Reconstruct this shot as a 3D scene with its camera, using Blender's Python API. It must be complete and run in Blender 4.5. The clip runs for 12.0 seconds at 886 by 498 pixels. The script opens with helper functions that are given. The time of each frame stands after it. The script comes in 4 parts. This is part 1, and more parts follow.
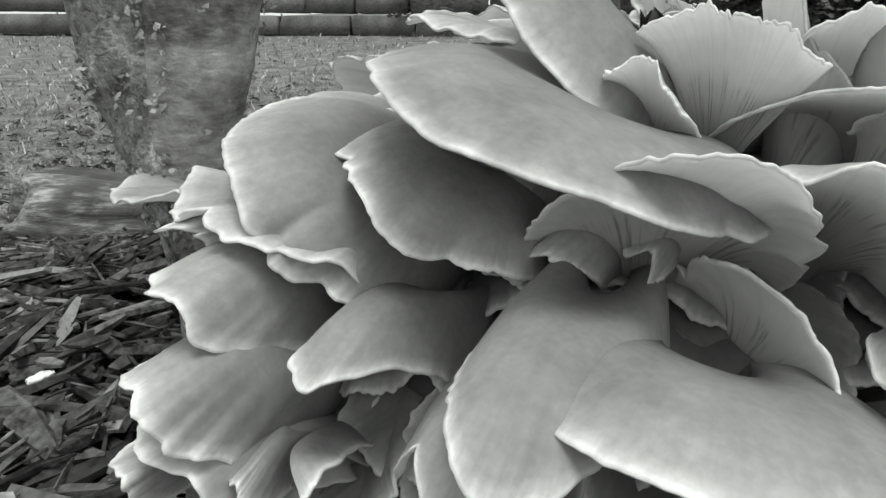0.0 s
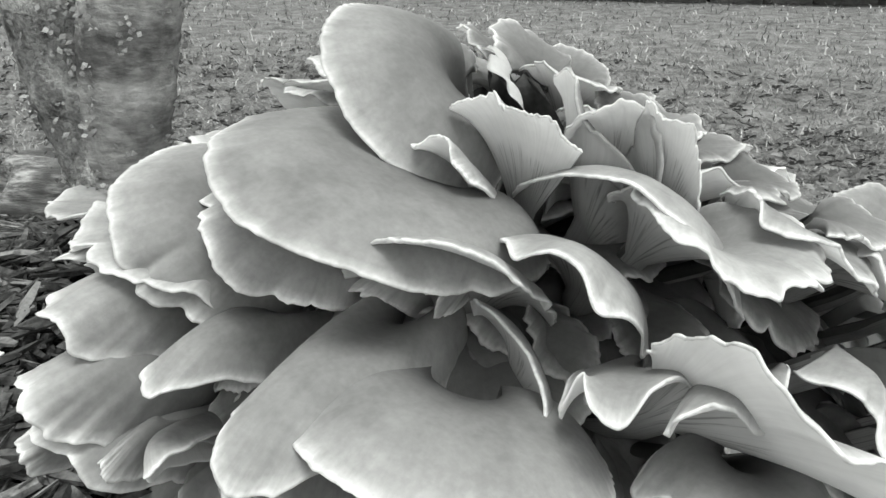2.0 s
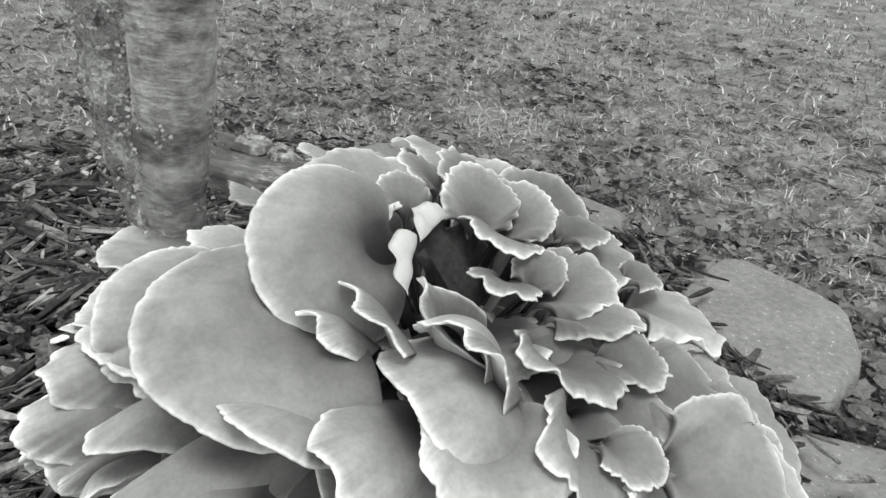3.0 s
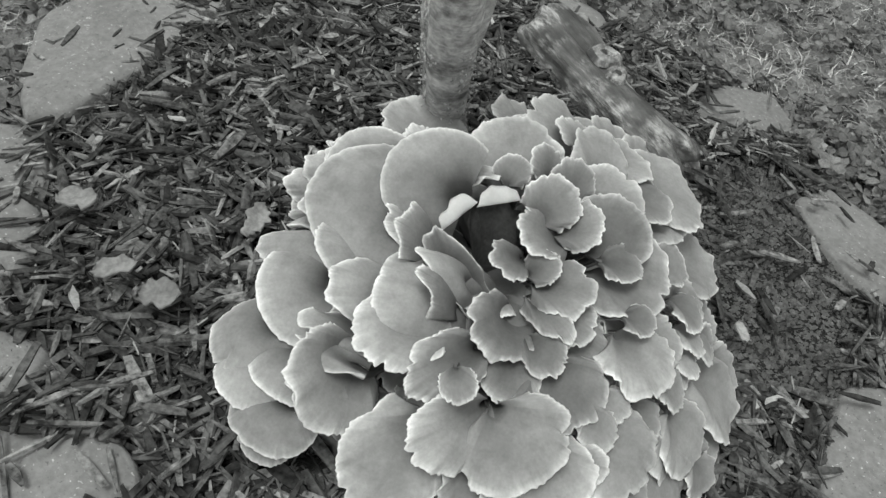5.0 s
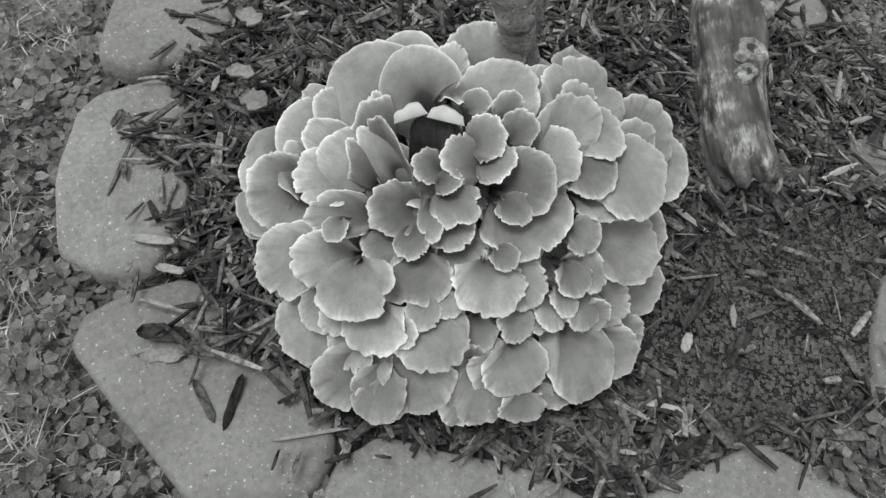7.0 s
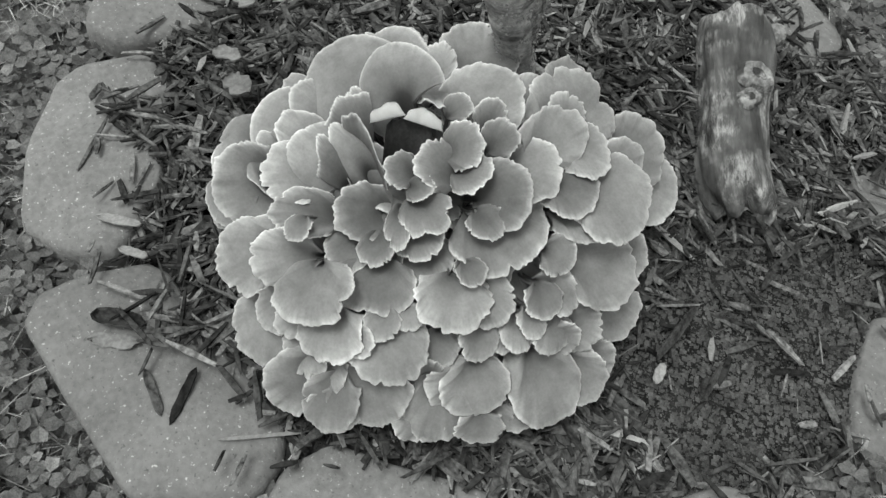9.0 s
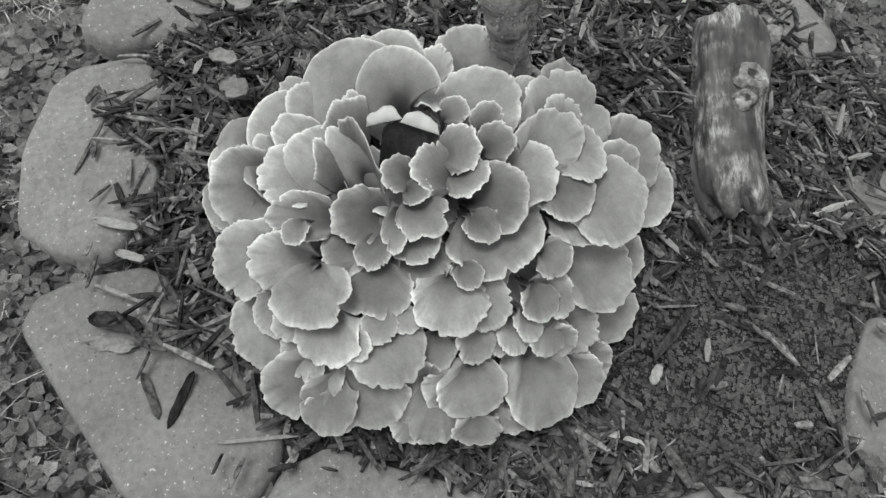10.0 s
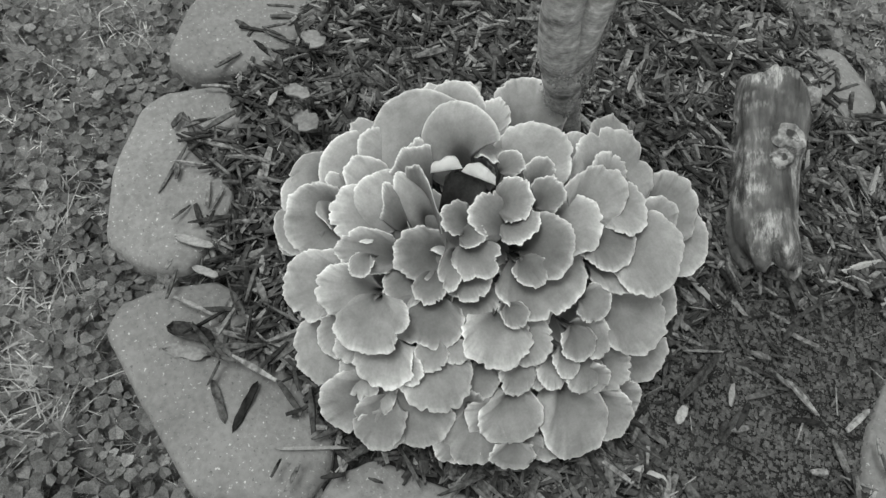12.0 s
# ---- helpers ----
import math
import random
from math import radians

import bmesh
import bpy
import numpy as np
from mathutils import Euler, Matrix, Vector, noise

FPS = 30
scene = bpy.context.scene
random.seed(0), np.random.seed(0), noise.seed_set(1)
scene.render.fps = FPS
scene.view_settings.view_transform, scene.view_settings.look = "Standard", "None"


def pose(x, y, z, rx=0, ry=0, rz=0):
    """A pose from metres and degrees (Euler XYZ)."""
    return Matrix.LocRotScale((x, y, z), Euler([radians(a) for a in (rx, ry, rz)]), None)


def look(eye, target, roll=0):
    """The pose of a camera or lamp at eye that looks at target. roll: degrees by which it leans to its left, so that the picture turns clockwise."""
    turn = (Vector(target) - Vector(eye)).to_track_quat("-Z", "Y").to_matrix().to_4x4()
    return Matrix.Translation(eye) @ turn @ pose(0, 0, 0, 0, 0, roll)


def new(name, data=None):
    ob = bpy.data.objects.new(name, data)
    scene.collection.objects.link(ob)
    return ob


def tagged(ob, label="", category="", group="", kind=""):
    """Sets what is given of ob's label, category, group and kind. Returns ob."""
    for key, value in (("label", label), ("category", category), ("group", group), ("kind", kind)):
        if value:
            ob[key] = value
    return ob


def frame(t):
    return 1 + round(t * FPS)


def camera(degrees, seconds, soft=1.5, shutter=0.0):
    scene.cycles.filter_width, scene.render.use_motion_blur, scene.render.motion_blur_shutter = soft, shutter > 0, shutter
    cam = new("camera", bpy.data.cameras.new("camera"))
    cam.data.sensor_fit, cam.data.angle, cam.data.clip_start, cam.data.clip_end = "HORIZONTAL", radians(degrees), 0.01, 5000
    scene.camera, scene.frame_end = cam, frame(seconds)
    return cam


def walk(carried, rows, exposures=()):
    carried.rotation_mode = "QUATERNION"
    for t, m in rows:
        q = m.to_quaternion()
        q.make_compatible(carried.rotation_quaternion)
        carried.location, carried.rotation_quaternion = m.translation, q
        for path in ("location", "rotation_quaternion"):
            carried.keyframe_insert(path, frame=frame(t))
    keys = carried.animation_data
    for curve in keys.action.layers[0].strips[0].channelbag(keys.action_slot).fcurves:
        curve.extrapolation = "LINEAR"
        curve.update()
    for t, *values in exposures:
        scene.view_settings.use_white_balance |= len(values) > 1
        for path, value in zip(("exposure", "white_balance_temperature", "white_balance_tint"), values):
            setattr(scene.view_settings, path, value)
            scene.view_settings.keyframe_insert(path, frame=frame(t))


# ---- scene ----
cam = camera(64.9, 12.0)

PATH = [
    (0, (-0.216, -0.127, 0.205), (1.113, 1.259, -0.355), -1.1),
    (0.5, (-0.222, -0.132, 0.201), (1.134, 1.219, -0.379), -0.1),
    (1, (-0.208, -0.136, 0.195), (1.258, 1.118, -0.333), 0.9),
    (1.2, (-0.204, -0.144, 0.19), (1.231, 1.165, -0.289), 0.6),
    (1.5, (-0.199, -0.141, 0.195), (1.304, 1.069, -0.33), 1.5),
    (1.7, (-0.199, -0.162, 0.203), (1.223, 1.151, -0.3), 1.7),
    (2.1, (-0.197, -0.2, 0.256), (1.04, 1.198, -0.463), -0.0),
    (2.3, (-0.181, -0.211, 0.279), (0.998, 1.213, -0.483), -0.1),
    (2.7, (-0.15, -0.243, 0.319), (0.882, 1.259, -0.504), 3.0),
    (4.3, (0.007, -0.362, 0.535), (0.058, 1.153, -0.77), 15.7),
    (4.5, (0.015, -0.375, 0.545), (-0.002, 1.099, -0.807), 16.0),
    (5, (0.071, -0.373, 0.567), (-0.209, 0.952, -0.905), 14.8),
    (5.5, (0.162, -0.36, 0.608), (-0.334, 0.761, -0.972), 14.1),
    (6, (0.243, -0.32, 0.651), (-0.462, 0.574, -0.994), 11.9),
    (6.5, (0.319, -0.289, 0.692), (-0.429, 0.434, -1.017), 9.4),
    (7, (0.353, -0.251, 0.71), (-0.409, 0.396, -1.022), 9.1),
    (7.2, (0.358, -0.24, 0.706), (-0.383, 0.383, -1.044), 9.9),
    (9, (0.349, -0.207, 0.697), (-0.408, 0.418, -1.046), 13.2),
    (9.5, (0.349, -0.208, 0.698), (-0.402, 0.427, -1.044), 13.7),
    (10, (0.347, -0.206, 0.7), (-0.404, 0.425, -1.043), 13.4),
    (10.5, (0.346, -0.21, 0.704), (-0.411, 0.413, -1.04), 12.8),
    (11, (0.346, -0.208, 0.706), (-0.414, 0.406, -1.038), 12.6),
    (11.5, (0.343, -0.216, 0.718), (-0.418, 0.391, -1.029), 12.9),
    (12, (0.338, -0.235, 0.766), (-0.469, 0.33, -0.975), 12.7),
]
walk(cam, [(t, look(eye, target, roll)) for t, eye, target, roll in PATH], exposures=((0.0, 0.32), (1.5, 0.53), (2.5, 0.58), (4.5, 0.38), (6.0, 0.3), (12.0, 0.29)))

# ---- sky and light: overcast, brighter to one side ----
world = bpy.data.worlds.new("sky")
scene.world = world
world.use_nodes = True
nt = world.node_tree
sky = nt.nodes.new("ShaderNodeTexSky")
sky.sky_type = "NISHITA"
sky.sun_disc = False
sky.sun_elevation, sky.sun_rotation = radians(73.4), radians(208.6)
grey = nt.nodes.new("ShaderNodeHueSaturation")
grey.inputs["Saturation"].default_value = 0.0
nt.links.new(sky.outputs[0], grey.inputs["Color"])
tint = nt.nodes.new("ShaderNodeMix")
tint.data_type, tint.blend_type = "RGBA", "MULTIPLY"
tint.inputs["Factor"].default_value = 1.0
tint.inputs[7].default_value = (0.976, 1.0, 0.962, 1)
nt.links.new(grey.outputs[0], tint.inputs[6])
nt.links.new(tint.outputs[2], nt.nodes["Background"].inputs["Color"])
nt.nodes["Background"].inputs["Strength"].default_value = 0.14
sun = new("sun", bpy.data.lights.new("sun", "SUN"))
sun.data.energy, sun.data.angle = 1.65, radians(24)
sun.data.color = (0.976, 1.0, 0.962)
sun.matrix_world = look((-0.3, -0.55, 2.1), (0, 0, 0))


# ---- materials (the film is black and white: all greys) ----
def tone(v):
    return (v, v, v, 1)


def material(name):
    m = bpy.data.materials.new(name)
    m.use_nodes = True
    return m, m.node_tree, m.node_tree.nodes["Principled BSDF"]


def add(t, kind, **values):
    n = t.nodes.new("ShaderNode" + kind)
    for key, value in values.items():
        if key == "op":
            n.operation = value
        else:
            n.inputs[int(key[1:]) if key[0] == "i" and key[1:].isdigit() else key].default_value = value
    return n


def noise_node(t, vec, scale, detail=5.0, rough=0.6):
    n = add(t, "TexNoise", Scale=scale, Detail=detail, Roughness=rough)
    t.links.new(vec, n.inputs["Vector"])
    return n.outputs["Fac"]


def ramp_node(t, fac, *stops):
    n = t.nodes.new("ShaderNodeValToRGB")
    e = n.color_ramp.elements
    while len(e) < len(stops):
        e.new(0.5)
    for k, (at, v) in enumerate(stops):
        e[k].position, e[k].color = at, tone(v)
    t.links.new(fac, n.inputs["Fac"])
    return n.outputs["Color"]


def maths(t, op, a, b):
    n = add(t, "Math", op=op)
    for k, v in enumerate((a, b)):
        if isinstance(v, (int, float)):
            n.inputs[k].default_value = v
        else:
            t.links.new(v, n.inputs[k])
    return n.outputs[0]


def times(t, a, b):
    """One colour multiplied by another, or by a grey value."""
    n = t.nodes.new("ShaderNodeMix")
    n.data_type, n.blend_type = "RGBA", "MULTIPLY"
    n.inputs["Factor"].default_value = 1.0
    t.links.new(a, n.inputs[6])
    t.links.new(b, n.inputs[7])
    return n.outputs[2]


def relief(t, b, h, strength, distance):
    n = add(t, "Bump", Strength=strength, Distance=distance)
    t.links.new(h, n.inputs["Height"])
    t.links.new(n.outputs["Normal"], b.inputs["Normal"])


def rough_ground(name, dark, light, scale, bump=0.5, depth=0.004, rough=0.9, stretch=(1, 1, 1), fine=9.0, gloss=0.3, vary=1.0, flecks=0.0):
    """Grey that wanders between two tones at two scales, with relief, varied from piece to piece."""
    m, t, b = material(name)
    tc = t.nodes.new("ShaderNodeTexCoord")
    mp = t.nodes.new("ShaderNodeMapping")
    mp.inputs["Scale"].default_value = stretch
    t.links.new(tc.outputs["Object"], mp.inputs["Vector"])
    big, small = noise_node(t, mp.outputs[0], scale), noise_node(t, mp.outputs[0], scale * fine)
    both = maths(t, "MULTIPLY", maths(t, "ADD", big, small), 0.5)
    colour = ramp_node(t, both, (0.38, dark), (0.62, light))
    info = t.nodes.new("ShaderNodeObjectInfo")
    geo = t.nodes.new("ShaderNodeNewGeometry")
    luck = maths(t, "FRACT", maths(t, "ADD", info.outputs["Random"], geo.outputs["Random Per Island"]), 0.0)
    b_in = times(t, colour, ramp_node(t, luck, (0.0, 1 - 0.55 * vary), (0.75, 1.0), (1.0, 1 + 0.9 * vary)))
    if flecks:
        grit = noise_node(t, mp.outputs[0], 240.0, 2.0)
        b_in = times(t, b_in, ramp_node(t, grit, (0.26, 0.55), (0.36, 1.0), (0.66, 1.0), (0.72, 1 + flecks)))
    t.links.new(b_in, b.inputs["Base Color"])
    relief(t, b, both, bump, depth)
    b.inputs["Roughness"].default_value = rough
    b.inputs["Specular IOR Level"].default_value = gloss
    return m


def cap_skin(name, tones):
    """Velvety top of a cap: pale rim, streaks that run out from the stalk, and faint zones that darken inward, partly
    pigment, partly shade of the caps above put into the colour.
    """
    m, t, b = material(name)
    uv = t.nodes.new("ShaderNodeUVMap")
    sep = t.nodes.new("ShaderNodeSeparateXYZ")
    t.links.new(uv.outputs[0], sep.inputs[0])
    info = t.nodes.new("ShaderNodeObjectInfo")
    tc = t.nodes.new("ShaderNodeTexCoord")
    blotch = noise_node(t, tc.outputs["Object"], 22.0, 4.0)
    fuzz = noise_node(t, tc.outputs["Object"], 420.0, 3.0)
    smudge = noise_node(t, tc.outputs["Object"], 85.0, 3.0)
    comb = t.nodes.new("ShaderNodeCombineXYZ")
    t.links.new(maths(t, "MULTIPLY", sep.outputs[0], 34.0), comb.inputs[0])
    t.links.new(maths(t, "MULTIPLY", sep.outputs[1], 2.5), comb.inputs[1])
    t.links.new(maths(t, "MULTIPLY", info.outputs["Random"], 50.0), comb.inputs[2])
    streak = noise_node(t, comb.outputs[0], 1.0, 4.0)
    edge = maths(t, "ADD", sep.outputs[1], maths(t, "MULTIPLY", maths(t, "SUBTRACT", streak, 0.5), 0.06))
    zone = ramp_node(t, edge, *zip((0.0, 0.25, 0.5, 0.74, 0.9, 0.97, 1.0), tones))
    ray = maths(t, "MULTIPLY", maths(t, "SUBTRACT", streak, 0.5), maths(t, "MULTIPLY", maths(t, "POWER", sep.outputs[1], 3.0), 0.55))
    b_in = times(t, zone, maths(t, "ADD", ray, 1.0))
    b_in = times(t, b_in, ramp_node(t, blotch, (0.3, 0.74), (0.7, 1.2)))
    b_in = times(t, b_in, ramp_node(t, info.outputs["Random"], (0.0, 0.9), (1.0, 1.12)))
    b_in = times(t, b_in, ramp_node(t, smudge, (0.3, 0.89), (0.7, 1.1)))
    b_in = times(t, b_in, ramp_node(t, fuzz, (0.35, 0.93), (0.65, 1.05)))
    t.links.new(b_in, b.inputs["Base Color"])
    relief(t, b, maths(t, "ADD", maths(t, "MULTIPLY", fuzz, 0.7), maths(t, "MULTIPLY", streak, 0.15)), 0.12, 0.0012)
    b.inputs["Roughness"].default_value = 0.62
    b.inputs["Specular IOR Level"].default_value = 0.3
    b.inputs["Subsurface Weight"].default_value = 0.35
    b.inputs["Subsurface Scale"].default_value = 1.0
    b.inputs["Subsurface Radius"].default_value = (0.003, 0.003, 0.003)
    return m


def gills():
    """Underside: fine folds that run from the stalk to the rim, with deep shade and rim light put into the tone."""
    m, t, b = material("gills")
    uv = t.nodes.new("ShaderNodeUVMap")
    sep = t.nodes.new("ShaderNodeSeparateXYZ")
    t.links.new(uv.outputs[0], sep.inputs[0])
    comb = t.nodes.new("ShaderNodeCombineXYZ")
    t.links.new(maths(t, "MULTIPLY", sep.outputs[0], 60.0), comb.inputs[0])
    t.links.new(maths(t, "MULTIPLY", sep.outputs[1], 1.6), comb.inputs[1])
    fold = noise_node(t, comb.outputs[0], 1.0, 3.0)
    tc = t.nodes.new("ShaderNodeTexCoord")
    blotch = noise_node(t, tc.outputs["Object"], 30.0, 4.0)
    # zone colours in shade near the stalk and light through the thin rim
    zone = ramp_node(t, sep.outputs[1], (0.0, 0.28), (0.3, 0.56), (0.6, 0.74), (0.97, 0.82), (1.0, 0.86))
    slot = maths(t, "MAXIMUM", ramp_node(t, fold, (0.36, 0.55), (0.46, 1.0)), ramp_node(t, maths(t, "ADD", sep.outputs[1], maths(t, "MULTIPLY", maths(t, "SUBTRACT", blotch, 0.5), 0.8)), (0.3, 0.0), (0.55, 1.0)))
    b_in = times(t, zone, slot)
    b_in = times(t, b_in, ramp_node(t, fold, (0.38, 0.96), (0.6, 1.02)))
    b_in = times(t, b_in, ramp_node(t, blotch, (0.3, 0.85), (0.7, 1.1)))
    t.links.new(b_in, b.inputs["Base Color"])
    relief(t, b, fold, 0.18, 0.0015)
    b.inputs["Roughness"].default_value = 0.8
    b.inputs["Subsurface Weight"].default_value = 0.6
    b.inputs["Subsurface Scale"].default_value = 1.0
    b.inputs["Subsurface Radius"].default_value = (0.01, 0.01, 0.01)
    return m


def mottled(name, tones, scale, stretch, bump, depth, rough=0.85, gloss=0.3):
    """Patches of three tones with grain along one way, for bark and weathered wood."""
    m, t, b = material(name)
    tc = t.nodes.new("ShaderNodeTexCoord")
    mp = t.nodes.new("ShaderNodeMapping")
    mp.inputs["Scale"].default_value = stretch
    t.links.new(tc.outputs["Object"], mp.inputs["Vector"])
    patch, grain = noise_node(t, mp.outputs[0], scale, 6.0, 0.65), noise_node(t, mp.outputs[0], scale * 7, 4.0)
    spots = noise_node(t, tc.outputs["Object"], scale * 5, 5.0, 0.7)
    colour = ramp_node(t, patch, (0.36, tones[0]), (0.46, tones[1]), (0.56, tones[1] * 1.15), (0.64, tones[2]))
    colour = times(t, colour, ramp_node(t, grain, (0.3, 0.62), (0.7, 1.25)))
    colour = times(t, colour, ramp_node(t, spots, (0.35, 0.7), (0.6, 1.15)))
    t.links.new(colour, b.inputs["Base Color"])
    relief(t, b, maths(t, "ADD", patch, maths(t, "ADD", grain, spots)), bump, depth)
    b.inputs["Roughness"].default_value = rough
    b.inputs["Specular IOR Level"].default_value = gloss
    return m


def weathered():
    """Grey barkless wood: long grain, stains, and stretches where pale fibres flake off."""
    m, t, b = material("weathered_wood")
    tc = t.nodes.new("ShaderNodeTexCoord")
    mp = t.nodes.new("ShaderNodeMapping")
    mp.inputs["Scale"].default_value = (1.0, 1.0, 0.24)
    t.links.new(tc.outputs["Object"], mp.inputs["Vector"])
    grain, fibre = noise_node(t, mp.outputs[0], 160.0, 5.0), noise_node(t, mp.outputs[0], 46.0, 4.0)
    stain, where = noise_node(t, tc.outputs["Object"], 24.0, 5.0), noise_node(t, tc.outputs["Object"], 13.0, 3.0)
    bits = noise_node(t, mp.outputs[0], 120.0, 6.0, 0.75)
    body = times(t, ramp_node(t, fibre, (0.3, 0.03), (0.5, 0.08), (0.7, 0.17)), ramp_node(t, stain, (0.3, 0.5), (0.65, 1.25)))
    body = times(t, body, ramp_node(t, grain, (0.3, 0.75), (0.7, 1.2)))
    flakes = times(t, ramp_node(t, where, (0.46, 0.0), (0.56, 1.0)), ramp_node(t, bits, (0.45, 0.0), (0.64, 0.42)))
    t.links.new(maths(t, "ADD", body, flakes), b.inputs["Base Color"])
    relief(t, b, maths(t, "ADD", fibre, maths(t, "ADD", grain, bits)), 0.6, 0.003)
    b.inputs["Roughness"].default_value = 0.5
    b.inputs["Specular IOR Level"].default_value = 0.45
    return m


SOIL = rough_ground("soil", 0.01, 0.045, 30, 0.9, 0.008, gloss=0.1, vary=0.0)
STONE = rough_ground("flagstone", 0.155, 0.25, 9, 0.8, 0.005, fine=14.0, vary=0.12, flecks=1.4)
BLOCK = rough_ground("wall_stone", 0.1, 0.22, 8, 0.8, 0.02, vary=0.4)
CHIP = rough_ground("wood_chip", 0.017, 0.185, 30, 0.6, 0.002, 0.85, (1, 1, 1), 6.0, 0.12, vary=1.5)
PLATE = rough_ground("bark_plate", 0.16, 0.3, 25, 0.6, 0.002, vary=0.3)
STRAW = rough_ground("straw", 0.24, 0.42, 40, 0.3, 0.001, vary=0.4)
CRUMB = rough_ground("soil_crumb", 0.06, 0.17, 40, 0.5, 0.002, vary=0.4)
CLOVER = rough_ground("clover_leaf", 0.06, 0.2, 60, 0.2, 0.001, 0.55, vary=0.7)
BLADE = rough_ground("grass_blade", 0.21, 0.45, 40, 0.1, 0.001, 0.6, vary=1.0)
DRY = rough_ground("dry_grass", 0.24, 0.54, 40, 0.1, 0.001, 0.6, vary=0.8)
TURF = rough_ground("turf", 0.06, 0.3, 14, 0.6, 0.02, vary=0.0)
BARK = mottled("bark", (0.15, 0.38, 0.6), 19, (0.8, 0.8, 2.2), 0.4, 0.004)
LICHEN = mottled("lichen", (0.12, 0.4, 0.8), 62, (1, 1, 1), 0.9, 0.006)
WOOD = weathered()
FLAKE = rough_ground("lichen_flake", 0.24, 0.5, 300, 0.4, 0.001, vary=0.6)
CUT = mottled("broken_wood", (0.15, 0.3, 0.5), 30, (1, 1, 1), 0.8, 0.004)
# the low first tones add crevice shade to the darker middle of the skin
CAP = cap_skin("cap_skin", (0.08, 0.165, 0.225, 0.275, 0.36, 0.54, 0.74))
YOUNG_SHADED = cap_skin("young_shaded_cap_skin", (0.06, 0.105, 0.145, 0.18, 0.25, 0.44, 0.72))
GILL = gills()
FLESH = rough_ground("torn_flesh", 0.84, 0.93, 60, 0.25, 0.001, vary=0.05)
# pale flesh toned down: the shade between the caps is in this colour
CORE = rough_ground("shaded_flesh", 0.06, 0.12, 30, 0.4, 0.004, vary=0.1)


# ---- helpers of this scene ----
def mesh(name, verts, faces, mats, slots=None, uvs=None, smooth=True):
    me = bpy.data.meshes.new(name)
    me.from_pydata([tuple(v) for v in verts], [], faces)
    for m in mats if isinstance(mats, (list, tuple)) else [mats]:
        me.materials.append(m)
    if slots is not None:
        me.polygons.foreach_set("material_index", np.asarray(slots, dtype=np.int32))
    if uvs is not None:
        layer = me.uv_layers.new(name="UVMap")
        loops = np.zeros(len(me.loops), dtype=np.int32)
        me.loops.foreach_get("vertex_index", loops)
        layer.data.foreach_set("uv", np.asarray(uvs, dtype=np.float32)[loops].ravel())
    me.polygons.foreach_set("use_smooth", np.full(len(me.polygons), smooth))
    me.update()
    return me


def part(name, me, parent=None, label=""):
    if isinstance(me, tuple):
        bm, mats = me
        me = bpy.data.meshes.new(name)
        bm.to_mesh(me)
        bm.free()
        for m in mats if isinstance(mats, (list, tuple)) else [mats]:
            me.materials.append(m)
        for p in me.polygons:
            p.use_smooth = True
    ob = new(name, me)
    ob.parent = parent
    if label:
        tagged(ob, label)
    return ob


def smoothstep(a, b, v):
    k = min(1.0, max(0.0, (v - a) / (b - a)))
    return k * k * (3 - 2 * k)


BED = [(-0.44, -0.20), (-0.10, -0.27), (0.10, -0.24), (0.27, -0.14), (0.42, -0.02), (0.45, 0.2), (0.46, 0.42),
       (0.3, 0.62), (0.12, 0.74), (-0.22, 0.74), (-0.45, 0.55), (-0.56, 0.3), (-0.52, -0.02)]


def inside(x, y, loop=BED):
    odd = False
    for (ax, ay), (bx, by) in zip(loop, loop[1:] + loop[:1]):
        if (ay > y) != (by > y) and x < (bx - ax) * (y - ay) / (by - ay) + ax:
            odd = not odd
    return odd


def bed_reach(x, y):
    """How far out of the bed's middle a place lies: under 1 inside, over 1 on the lawn."""
    return math.hypot((x + 0.04) / 0.52, (y - 0.24) / 0.52)


def height(x, y):
    """The ground: a mound of mulch round the tree, the lawn a little lower, then rising away."""
    d = math.hypot(x + 0.15, y - 0.33)
    z = 0.058 * math.exp(-((d / 0.33) ** 2))
    z -= 0.045 * smoothstep(0.92, 1.1, bed_reach(x, y))
    far = math.hypot(x, y)
    z += 0.085 * max(0.0, far - 1.0) * smoothstep(1.0, 2.5, far) * max(0.0, (0.64 * x + 0.77 * y) / max(far, 0.01)) if far < 9 else 0
    return z + 0.012 * noise.noise(Vector((x * 5, y * 5, 1))) * smoothstep(0.9, 1.4, bed_reach(x, y))


def ground_mesh():
    """One sheet, fine near the bed and coarse towards the horizon."""
    axis = [0.0]
    step = 0.02
    while axis[-1] < 400:
        axis.append(axis[-1] + step)
        if axis[-1] > 0.8:
            step *= 1.12
    axis = [-a for a in axis[:0:-1]] + axis
    n = len(axis)
    verts, slots = [], []
    for y in axis:
        for x in axis:
            verts.append((x, y + 0.2, height(x, y + 0.2)))
    faces = []
    for j in range(n - 1):
        for i in range(n - 1):
            faces.append((j * n + i, j * n + i + 1, (j + 1) * n + i + 1, (j + 1) * n + i))
            x, y = (axis[i] + axis[i + 1]) / 2, (axis[j] + axis[j + 1]) / 2 + 0.2
            slots.append(0 if bed_reach(x, y) < 1.12 else 1)
    return mesh("ground", verts, faces, [SOIL, TURF], slots)


ground = tagged(part("ground", ground_mesh()), "dark garden soil running out into a mown lawn", "ground", kind="structure")

# ---- the mushroom ----
cluster = tagged(new("mushroom_cluster"), "large pale polypore mushroom rosette of overlapping wavy caps", "mushroom")
CENTRE = Vector((0.034, 0.028, 0.02))


